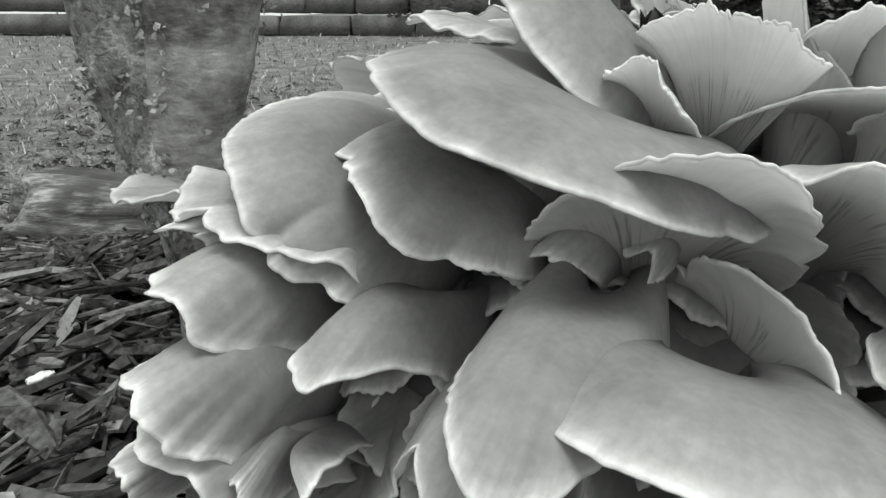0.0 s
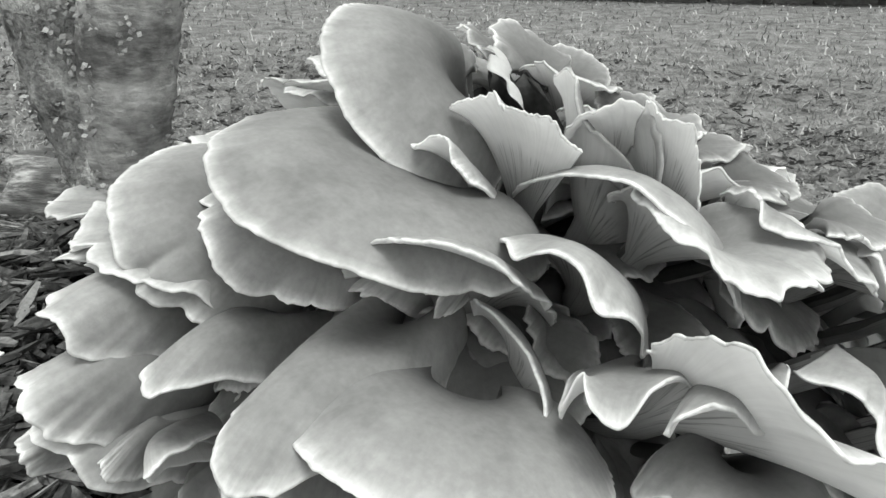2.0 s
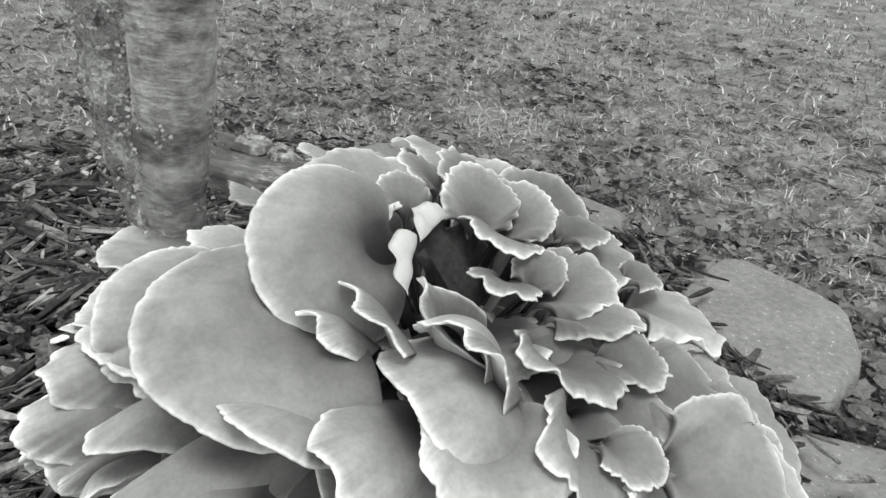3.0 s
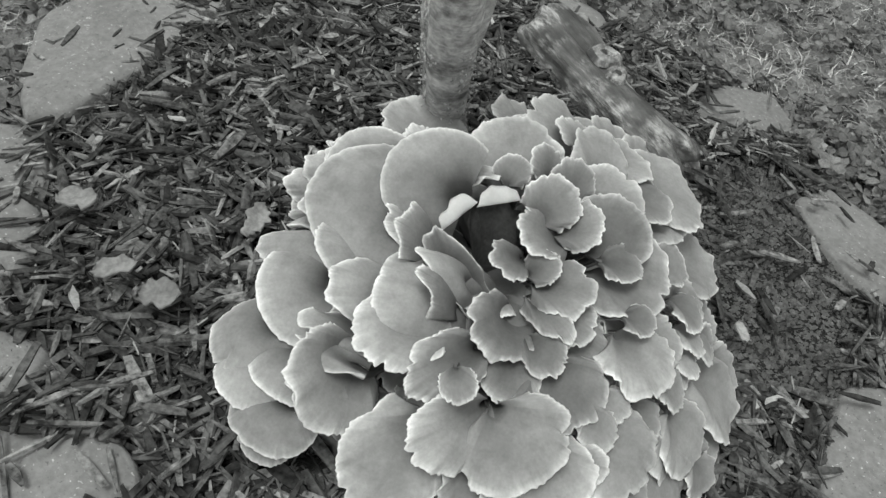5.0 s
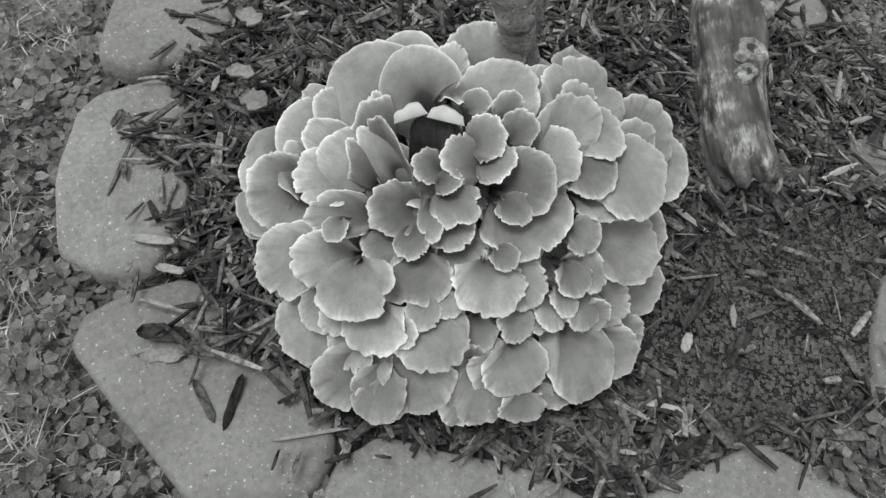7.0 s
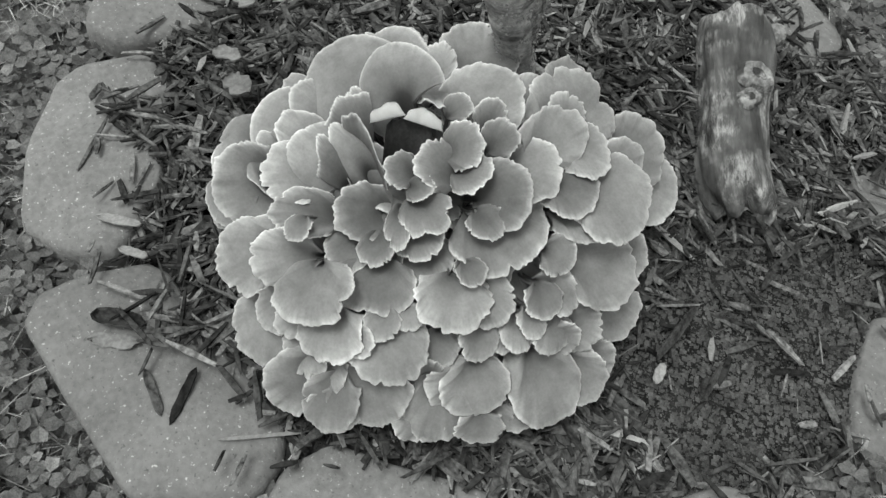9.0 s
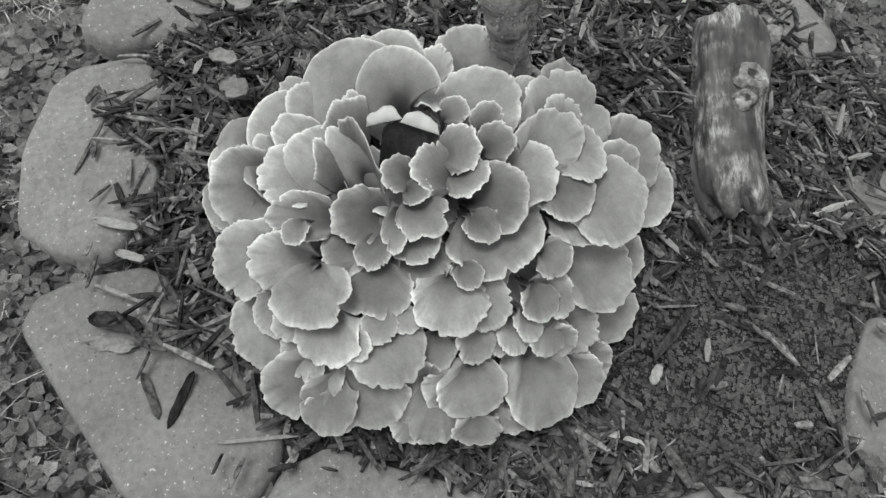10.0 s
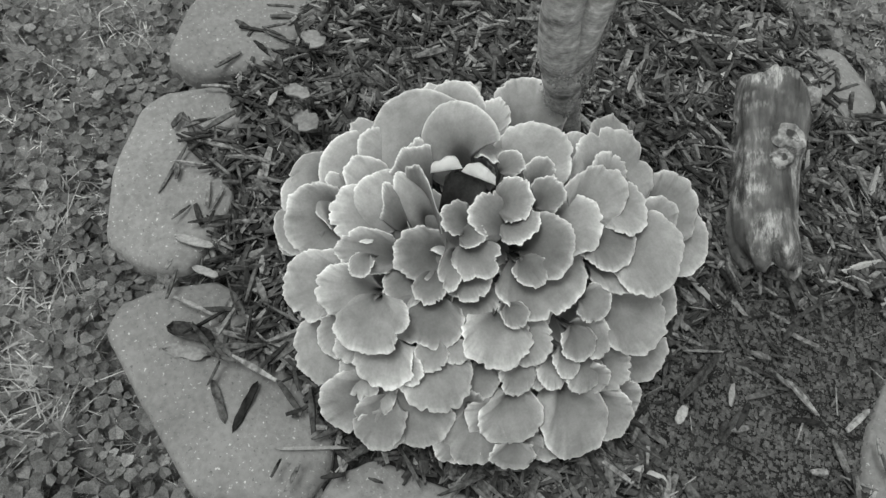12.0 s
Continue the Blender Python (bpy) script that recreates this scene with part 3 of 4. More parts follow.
cap((-0.011, -0.049, 0.219), (0.026, -0.043, 0.153), 0.017, cup=0.25, bulge=-0.05, droop=0, wave=0.7, spread=100, up=(0.84, -0.32, 0.44), skin=YOUNG_SHADED)
cap((-0.137, -0.136, 0.093), (-0.085, -0.098, 0.107), 0.036, lean=-12, spread=104)
cap((-0.121, -0.152, 0.079), (-0.087, -0.105, 0.096), 0.040, lean=-16, spread=104)
cap((-0.098, -0.168, 0.061), (-0.054, -0.133, 0.082), 0.040, lean=-21, spread=104)
cap((-0.114, -0.104, 0.132), (-0.065, -0.058, 0.128), 0.049, bulge=0.11, spread=80, wave=0.3, up=(0.22, -0.16, 0.96))
cap((-0.143, -0.059, 0.134), (-0.050, -0.023, 0.136), 0.022, bulge=0.1, droop=0.04, spread=92, wave=0.3, round=0.42, up=(0.05, -0.18, 0.98))
cap((-0.132, 0.034, 0.166), (-0.065, 0.042, 0.160), 0.041, bulge=0.16, spread=84, wave=0.7, up=(0.15, -0.71, 0.69))
cap((-0.112, 0.001, 0.161), (-0.054, 0.023, 0.168), 0.037, bulge=0.14, spread=84, wave=0.9, up=(0.10, -0.53, 0.84))
cap((-0.140, 0.001, 0.134), (-0.070, 0.018, 0.121), 0.017, spread=98, wave=0.45, up=(0.20, -0.07, 0.98))
cap((-0.156, 0.037, 0.145), (-0.079, 0.064, 0.127), 0.024, spread=98, wave=0.45, up=(0.34, -0.42, 0.84))
cap((-0.143, 0.054, 0.160), (-0.072, 0.061, 0.139), 0.009, spread=98, wave=0.45, up=(0.26, -0.74, 0.62))
cap((-0.169, 0.026, 0.124), (-0.094, 0.063, 0.103), 0.023, spread=98, wave=0.45, up=(0.43, -0.40, 0.81))
cap((-0.163, 0.027, 0.108), (-0.104, 0.058, 0.087), 0.029, spread=98, wave=0.45, up=(0.48, -0.39, 0.78))
cap((-0.170, 0.038, 0.101), (-0.139, 0.071, 0.083), 0.010, spread=98, wave=0.45, up=(0.74, -0.42, 0.53))
cap((-0.136, -0.045, 0.115), (-0.079, -0.015, 0.105), 0.025, spread=84, bulge=0.2, up=(0.17, 0.01, 0.98))
cap((-0.154, 0.009, 0.105), (-0.119, 0.039, 0.089), 0.007, spread=98, wave=0.45, up=(0.50, -0.12, 0.86))
cap((-0.146, -0.005, 0.109), (-0.110, 0.022, 0.092), 0.006, spread=98, wave=0.45, up=(-0.36, 0.78, 0.51))
cap((-0.063, -0.092, 0.179), (0.002, -0.054, 0.139), 0.029, bulge=0.08, wave=0.4, spread=84, up=(0.58, -0.14, 0.80))
cap((-0.008, -0.068, 0.211), (0.026, -0.042, 0.159), 0.021, wave=0.8, spread=84, up=(0.76, 0.24, 0.61))
cap((-0.056, -0.073, 0.150), (-0.036, -0.054, 0.108), 0.034, spread=84, bulge=0.1, up=(0.85, -0.48, 0.21))
cap((-0.072, -0.111, 0.149), (-0.022, -0.098, 0.137), 0.019, bulge=0.03, droop=0, spread=90, wave=1.2, round=0.5, up=(0.15, 0.27, 0.95))
cap((-0.064, -0.130, 0.152), (-0.011, -0.127, 0.142), 0.011, bulge=0.03, droop=0, spread=90, round=0.5, up=(0.16, 0.25, 0.96))
cap((-0.075, -0.019, 0.152), (-0.021, -0.012, 0.147), 0.015, spread=84, wave=0.8, up=(0.13, -0.54, 0.83))
cap((-0.070, 0.000, 0.160), (-0.021, 0.016, 0.165), 0.015, spread=84, wave=0.8, up=(0.03, -0.36, 0.93))
cap((-0.066, 0.019, 0.171), (-0.028, 0.031, 0.171), 0.011, spread=84, wave=0.8, up=(0.22, -0.71, 0.67))
cap((-0.062, -0.043, 0.149), (-0.013, -0.019, 0.156), 0.009, spread=84, wave=0.8, up=(0.19, -0.60, 0.77))
cap((-0.101, -0.137, 0.099), (-0.066, -0.107, 0.107), 0.042, lean=-10, spread=104)
cap((-0.059, -0.150, 0.118), (-0.027, -0.130, 0.121), 0.028, lean=-4, spread=104)
cap((-0.104, -0.152, 0.043), (-0.063, -0.144, 0.059), 0.037, lean=-26, spread=104)
cap((-0.050, -0.030, 0.199), (-0.010, -0.012, 0.164), 0.018, bulge=0.05, wave=0.6, spread=60, round=-0.1, up=(0.66, -0.03, 0.75))
cap((0.002, -0.080, 0.213), (0.031, -0.064, 0.159), 0.016, spread=60, wave=1, bulge=0.05, round=0.1, up=(0.86, 0.10, 0.50), skin=YOUNG_SHADED)
# end of the caps

# young and hidden caps that fill the rosette
rng = random.Random(5)
for k in range(150):
    el = math.asin(0.02 + 0.95 * (k + 0.5) / 150)
    az = k * 2.39996
    steep = math.cos(az) < 0.1 and math.cos(az) + math.sin(az) < 0.35
    reach = (0.74 if steep else 0.81 if el < 1.05 else 0.76) + rng.uniform(-0.04, 0.02)
    d = Vector((math.cos(az) * math.cos(el) * 0.228, math.sin(az) * math.cos(el) * 0.228, math.sin(el) * 0.208)) * reach
    mid = CENTRE + d
    size = rng.uniform(0.024, 0.036)
    flat = Vector((d.x, d.y, 0)).normalized()
    if mid.z < 0.0 or (steep and mid.z < 0.05):
        continue
    tilt = el + rng.uniform(-0.1, 0.25)
    down = flat * math.sin(tilt) - Vector((0, 0, math.cos(tilt)))
    side = Vector((-flat.y, flat.x, 0))
    fwd = down * math.cos(0.5 * math.sin(k)) + side * math.sin(0.5 * math.sin(k))
    # the darker skin on these fillers stands in for shade in the gaps
    fan(mid + fwd * size, mid, size, 130, flat * math.cos(tilt) + Vector((0, 0, math.sin(tilt))), dive=0.9, seed=k, skin=YOUNG_SHADED)

# torn cap at the crown, its recess shade put into the colour, its white flesh showing along the edge
bm = bmesh.new()
grid = [[None] * 13 for _ in range(9)]
for i in range(9):
    for j in range(13):
        u, v = j / 12 - 0.5, i / 8
        x, z = 0.045 * u * (0.7 + 0.3 * v) + 0.006, 0.07 * v + 0.004 * math.sin(j * 2.1) * v
        y = -0.018 * (u * 2) ** 2 + 0.026 * v * v
        grid[i][j] = bm.verts.new((x, y, z))
for i in range(8):
    for j in range(12):
        bm.faces.new((grid[i][j], grid[i][j + 1], grid[i + 1][j + 1], grid[i + 1][j]))
bmesh.ops.solidify(bm, geom=bm.faces[:], thickness=0.004)
torn = part("torn_cap", (bm, CORE), cluster, "upright torn cap, shade of the recess in its dark colour")
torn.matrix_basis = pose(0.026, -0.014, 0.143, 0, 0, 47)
for x, z, tip, turn, long, phase in ((-0.018, 0.067, -26, 14, 0.036, 0.4), (0.014, 0.0725, 0, -3, 0.038, 2.1)):
    bm = bmesh.new()
    flap = []
    for i in range(7):
        row = []
        for j in range(25):
            u, v = j / 24 - 0.5, i / 6
            taper = (1 - (2 * abs(u)) ** 7) ** 0.5 * (0.86 + 0.14 * math.sin(7 * u + phase)) + 0.06
            w = v * taper
            x1 = long * u * (1 - 0.12 * v)
            y1 = 0.008 * w * w - 0.008 * w + 0.0009 * math.sin(13 * u + phase)
            z1 = 0.0135 * w + 0.0005 * math.sin(19 * u + 2 * phase) * v
            row.append(bm.verts.new((x1, y1, z1)))
        flap.append(row)
    for i in range(6):
        for j in range(24):
            bm.faces.new((flap[i][j], flap[i][j + 1], flap[i + 1][j + 1], flap[i + 1][j]))
    bmesh.ops.solidify(bm, geom=bm.faces[:], thickness=0.003)
    flesh = part("torn_flesh", (bm, FLESH), torn, "bright white torn flesh")
    flesh.matrix_basis = pose(x, 0.0165, z, -50, tip, turn)


# ---- stones round the bed ----
OUTLINES = []


def flagstone(corners, top=0.014, thick=0.075, seed=0):
    """A rough flat stone: corners rounded off, the rim chipped, the top uneven."""
    OUTLINES.append(corners)
    n = len(corners)
    loop = []
    for k in range(n):
        a, b, c = (Vector((*corners[(k + d) % n], 0)) for d in (-1, 0, 1))
        for w in range(6):
            f = w / 6
            p0, p1 = (a + b) / 2, (b + c) / 2
            q = p0.lerp(b, f).lerp(b.lerp(p1, f), f)
            loop.append(q.lerp(b, 0.55))
    mid = sum(loop, Vector()) / len(loop)
    m = len(loop)
    verts, faces = [], []
    rings = ((1.0, -thick), (1.02, -0.03), (1.0, -0.008), (0.975, 0.0), (0.93, 0.003), (0.8, 0.004), (0.6, 0.005), (0.35, 0.005), (0.12, 0.005))
    for r, dz in rings:
        for k, p in enumerate(loop):
            j = 0.012 * noise.noise(Vector((p.x * 16, p.y * 16, seed * 3.1))) + 0.005 * noise.noise(Vector((p.x * 60, p.y * 60, seed)))
            q = mid + (p - mid) * r * (1 + 2.0 * j if r > 0.9 else 1)
            z = top + dz + 0.010 * noise.noise(Vector((q.x * 9, q.y * 9, seed))) + 0.0025 * noise.noise(Vector((q.x * 45, q.y * 45, seed)))
            verts.append((q.x, q.y, z))
    for i in range(len(rings) - 1):
        for k in range(m):
            faces.append((i * m + k, i * m + (k + 1) % m, (i + 1) * m + (k + 1) % m, (i + 1) * m + k))
    faces.append(tuple(range((len(rings) - 1) * m, len(rings) * m)))
    ob = part("edging_stone", mesh("edging_stone", verts, faces, STONE))
    return tagged(ob, "flat grey edging stone sunk at the border of the mulch bed", "stone", "stones round the bed")


flagstone([(-0.535, 0.43), (-0.50, 0.54), (-0.38, 0.67), (-0.29, 0.65), (-0.266, 0.56), (-0.30, 0.50), (-0.39, 0.42), (-0.47, 0.40)], 0.028, seed=1)
flagstone([(-0.63, 0.2), (-0.61, 0.32), (-0.52, 0.375), (-0.465, 0.37), (-0.455, 0.26), (-0.462, 0.14), (-0.464, 0.06), (-0.50, 0.043), (-0.56, 0.09)], 0.026, seed=2)
flagstone([(-0.42, -0.23), (-0.52, -0.17), (-0.59, -0.03), (-0.565, 0.006), (-0.513, 0.042), (-0.464, 0.038), (-0.402, -0.036), (-0.357, -0.099), (-0.372, -0.2)], 0.02, seed=3)
flagstone([(-0.166, -0.364), (-0.264, -0.331), (-0.344, -0.284), (-0.362, -0.248), (-0.347, -0.168), (-0.293, -0.157), (-0.21, -0.19), (-0.148, -0.214), (-0.083, -0.285), (-0.113, -0.329)], 0.014, seed=4)
flagstone([(-0.05, -0.387), (-0.075, -0.365), (-0.082, -0.324), (-0.072, -0.257), (-0.049, -0.238), (0.012, -0.232), (0.085, -0.208), (0.162, -0.19), (0.185, -0.206), (0.21, -0.245), (0.16, -0.345), (0.05, -0.368)], 0.01, seed=5)
flagstone([(0.225, -0.25), (0.192, -0.21), (0.187, -0.16), (0.24, -0.11), (0.29, -0.05), (0.37, 0.0), (0.43, -0.06), (0.36, -0.2), (0.28, -0.27)], 0.004, seed=6)
flagstone([(0.405, 0.18), (0.48, 0.215), (0.55, 0.24), (0.58, 0.1), (0.5, 0.02), (0.4, -0.01), (0.38, 0.03), (0.388, 0.1)], 0.012, seed=7)
flagstone([(0.335, 0.46), (0.39, 0.53), (0.46, 0.485), (0.515, 0.375), (0.44, 0.32), (0.385, 0.375)], 0.008, seed=8)
flagstone([(0.165, 0.58), (0.21, 0.69), (0.295, 0.7), (0.335, 0.64), (0.25, 0.54), (0.185, 0.53)], 0.008, seed=9)
flagstone([(-0.15, 0.66), (-0.12, 0.75), (0.0, 0.735), (0.035, 0.65), (-0.02, 0.615)], 0.018, seed=10)
flagstone([(-0.255, 0.6), (-0.21, 0.73), (-0.155, 0.7), (-0.18, 0.62)], 0.02, seed=11)


# ---- tree: stems grown together at the foot ----
def tube(path, sides=28, lumps=0.08, scale=9.0, seed=0.0, cap_end=True):
    """A tapering limb along path, rows of x, y, z and radius, with lumps."""
    rows = []
    n = 8
    pts = [Vector(p[:3]) for p in path]
    for k in range(len(path) - 1):
        for w in range(n if k < len(path) - 2 else n + 1):
            f = w / n
            p0, p1, p2, p3 = pts[max(k - 1, 0)], pts[k], pts[k + 1], pts[min(k + 2, len(pts) - 1)]
            q = 0.5 * (2 * p1 + (p2 - p0) * f + (2 * p0 - 5 * p1 + 4 * p2 - p3) * f * f + (3 * p1 - p0 - 3 * p2 + p3) * f**3)
            rows.append((q, path[k][3] * (1 - f) + path[k + 1][3] * f))
    verts, faces = [], []
    for k, (p, r) in enumerate(rows):
        way = (rows[min(k + 1, len(rows) - 1)][0] - rows[max(k - 1, 0)][0]).normalized()
        a = way.orthogonal().normalized() if abs(way.z) < 0.5 else way.cross(Vector((0, 1, 0))).normalized()
        b = way.cross(a)
        for j in range(sides):
            t = 2 * math.pi * j / sides
            d = a * math.cos(t) + b * math.sin(t)
            q = p + d * r
            rr = r * (1 + lumps * noise.noise(q * scale + Vector((seed, 0, 0))) + lumps * 0.5 * noise.noise(q * scale * 5) + lumps * 0.2 * noise.noise(q * scale * 16))
            verts.append(tuple(p + d * rr))
    for k in range(len(rows) - 1):
        for j in range(sides):
            faces.append((k * sides + j, k * sides + (j + 1) % sides, (k + 1) * sides + (j + 1) % sides, (k + 1) * sides + j))
    if cap_end:
        faces.append(tuple(range(sides))[::-1])
        faces.append(tuple(range((len(rows) - 1) * sides, len(rows) * sides)))
    return verts, faces


tree = tagged(new("tree"), "small tree of fused stems with mottled bark and lichen patches", "tree")
STEMS = (
    ([(-0.058, 0.206, 0.0, 0.024), (-0.070, 0.190, 0.10, 0.020), (-0.080, 0.176, 0.16, 0.020), (-0.078, 0.154, 0.22, 0.0225), (-0.077, 0.132, 0.3, 0.022), (-0.075, 0.10, 0.6, 0.022), (-0.07, 0.06, 1.6, 0.02)], 0.12, BARK),
    ([(-0.066, 0.196, 0.05, 0.016), (-0.082, 0.182, 0.14, 0.017), (-0.092, 0.186, 0.2, 0.023), (-0.100, 0.183, 0.3, 0.025), (-0.111, 0.176, 0.6, 0.026), (-0.15, 0.16, 1.6, 0.022)], 0.22, LICHEN),
    ([(-0.080, 0.170, 0.20, 0.016), (-0.068, 0.160, 0.3, 0.018), (-0.045, 0.15, 0.6, 0.018), (0.02, 0.14, 1.5, 0.016)], 0.15, BARK),
)
for k, (path, lumps, mat) in enumerate(STEMS):
    v, f = tube(path, 36, lumps, 30.0, k * 7.0)
    part("stem", mesh("stem", v, f, mat), tree)

def lichen(path, seed, count):
    """Clumps of small crumpled flakes that grow on a stem."""
    r = random.Random(seed)
    verts, faces = [], []
    for _ in range(count):
        k = r.choice((1, 1, 2, 2, 3))
        a, b = path[k], path[k + 1]
        f = r.random() * (0.3 if k == 3 else 1)
        c = Vector(a[:3]).lerp(Vector(b[:3]), f)
        rad = a[3] + (b[3] - a[3]) * f
        t = r.uniform(0, 6.28)
        out = Vector((math.cos(t), math.sin(t), 0))
        c += out * rad * 1.02
        size = 0.0015 + 0.0065 * r.random() ** 2
        for _ in range(int(6 + size * 2500)):
            p = c + Vector((r.gauss(0, 1), r.gauss(0, 1), r.gauss(0, 1))) * size * 0.6
            u = Vector((r.uniform(-1, 1), r.uniform(-1, 1), r.uniform(-1, 1))).normalized() * r.uniform(0.0008, 0.0022)
            w = (out + u.normalized() * 0.5).cross(u).normalized() * r.uniform(0.0008, 0.0018)
            o = len(verts)
            verts += [tuple(p - u), tuple(p + w), tuple(p + u + out * 0.0007), tuple(p - w + out * 0.0004)]
            faces += [(o, o + 1, o + 2), (o, o + 2, o + 3)]
    return mesh("lichen", verts, faces, FLAKE, smooth=False)


part("lichen", lichen(STEMS[1][0], 41, 260), tree, "pale crusty lichen clumps on the bark")
part("lichen", lichen(STEMS[0][0], 42, 70), tree, "pale crusty lichen clumps on the bark")

# a dark split in the bark of the front stem
v, f = [], []
for k in range(15):
    q = k / 14
    x, y, z = -0.0690 - 0.0012 * q + 0.0016 * math.sin(q * 9), 0.1300 + 0.0165 * q, 0.236 - 0.046 * q
    w = 0.0014 * math.sin(math.pi * min(1, 0.08 + q)) + 0.0008 * math.sin(q * 21) ** 2
    v += [(x - w, y - 0.0012, z), (x + w, y, z), (x + w, y + 0.006, z), (x - w, y + 0.006, z)]
    if k:
        for a in range(4):
            f.append((k * 4 - 4 + a, k * 4 - 4 + (a + 1) % 4, k * 4 + (a + 1) % 4, k * 4 + a))
part("bark_split", mesh("bark_split", v, f, SOIL), tree, "dark split in the bark")

# ---- log ----
log = tagged(new("log"), "short weathered grey log with knots lying on the mulch", "log")
def log_mesh():
    """Barkless wood along z: long grooves, a flattened side, both ends broken."""
    n, sides, long = 46, 72, 0.31
    verts, faces = [], []
    for i in range(n + 1):
        s = i / n
        for j in range(sides):
            t = j / sides * 6.2832
            c = Vector((math.cos(t), math.sin(t), 0))
            r = 0.0525 - 0.010 * s - 0.004 * (2 * s - 1) ** 2 - 0.007 * max(0.0, 0.2 - s) / 0.2 + 0.005 * math.sin(s * 7.5 + 0.6)
            r *= 1 + 0.24 * noise.noise(c * 1.1 + Vector((0, 0, s * 1.9))) + 0.10 * noise.noise(c * 4.5 + Vector((3, 0, s * 1.2))) + 0.05 * noise.noise(c * 9 + Vector((0, 5, s * 4.5)))
            r *= math.sqrt(max(0.12, 1 - max(0.0, 1 - s / 0.07) ** 2)) * (1 - 0.25 * max(0.0, (s - 0.93) / 0.07) ** 2)
            z = long * s
            if s < 0.12 or s > 0.84:
                z += (0.03 if s > 0.5 else -0.03) * noise.noise(c * 2.4 + Vector((s, 9, 2))) * (abs(s - 0.48) - 0.36) / 0.16
            verts.append((c.x * r + 0.012 * math.sin(s * 3.1), c.y * r + 0.006 * noise.noise(Vector((s * 4, 0, 1))), z))
    for i in range(n):
        for j in range(sides):
            faces.append((i * sides + j, i * sides + (j + 1) % sides, (i + 1) * sides + (j + 1) % sides, (i + 1) * sides + j))
    verts += [(0.0, 0.0, 0.012), (0.0, 0.0, long - 0.022)]
    for j in range(sides):
        faces.append((len(verts) - 2, (j + 1) % sides, j))
        faces.append((len(verts) - 1, n * sides + j, n * sides + (j + 1) % sides))
    return mesh("body", verts, faces, WOOD)


log.matrix_basis = look((-0.075, 0.545, 0.062), (0.178, 0.366, 0.042)) @ Matrix.Rotation(math.pi, 4, "X")
part("body", log_mesh(), log)
to_log = log.matrix_basis.inverted()


def knot_mesh(r):
    """A healed-over branch scar: a raised pale collar round a sunken dark heart."""
    rings = ((1.7, -0.5), (1.45, 0.05), (1.2, 0.34), (0.92, 0.38), (0.7, 0.12), (0.42, -0.05), (0.3, 0.08), (0.05, 0.02))
    verts, faces, slots = [], [], []
    for k, (q, h) in enumerate(rings):
        for j in range(28):
            c = Vector((math.cos(j * 0.2244), math.sin(j * 0.2244), 0))
            w = 1 + 0.22 * noise.noise(c * 1.3 + Vector((r * 900, 0, k * 0.2)))
            verts.append((c.x * r * q * w, c.y * r * q * w * 1.1, r * (h + 0.15 * noise.noise(c * 2 + Vector((k, r * 700, 0))))))
            if k:
                faces.append(((k - 1) * 28 + j, (k - 1) * 28 + (j + 1) % 28, k * 28 + (j + 1) % 28, k * 28 + j))
                slots.append(0 if 2 <= k <= 4 else 1)
    return mesh("knot", verts, faces, [CUT, WOOD], slots)


for at, out, r in (((0.037, 0.473, 0.102), (0.12, 0.05, 0.99), 0.0135), ((0.059, 0.441, 0.100), (-0.04, -0.17, 0.99), 0.0085)):
    ob = part("knot", knot_mesh(r), log, "pale ringed knot")
    ob.matrix_basis = to_log @ Matrix.Translation(at) @ Vector(out).to_track_quat("Z", "Y").to_matrix().to_4x4()
path = []
for k, q in ((-1, 1.6), (-0.2, 1.15), (0.4, 1.0), (1, 0.8)):
    p = to_log @ Vector((-0.028 + 0.013 * k, 0.562 + 0.017 * k, 0.076 + 0.005 * k))
    path.append((p.x, p.y, p.z, 0.013 * q))
v, f = tube(path, 24, 0.3, 90.0, -1.4)
part("branch_stub", mesh("branch_stub", v, f, CUT), log, "pale broken branch stub")


# ---- low stone wall beyond the lawn ----
wall = tagged(new("garden_wall"), "low dry-laid wall of rough grey stone blocks beyond the lawn", "wall", kind="structure")
start, end = Vector((-0.93, 8.70, 0.473)), Vector((7.4, -1.5, 0.1))
along = (end - start).normalized()
face = Vector((along.y, -along.x, 0)).normalized()
rng = random.Random(11)
far = (end - start).length
for course in range(4):
    d = -rng.uniform(0, 0.2)
    while d < far:
        long = rng.uniform(0.28, 0.55)
        tall = 0.15
        bm = bmesh.new()
        bmesh.ops.create_cube(bm, size=1)
        bmesh.ops.bevel(bm, geom=bm.edges[:], offset=0.045, segments=2, affect="EDGES")
        for w in bm.verts:
            c = w.co.copy()
            w.co = Vector((c.x * (long - 0.022), c.y * 0.22, c.z * (tall - 0.02))) * (1 + 0.09 * noise.noise(c * 2.3 + Vector((d * 5, course * 3, 0))))
        ob = part("block", (bm, BLOCK), wall)
        p = start + along * (d + long / 2) - face * (0.02 * course + rng.uniform(-0.01, 0.02))
        ob.matrix_basis = Matrix.Translation((p.x, p.y, p.z + 0.05 + tall * course)) @ along.to_track_quat("X", "Z").to_matrix().to_4x4()
        d += long

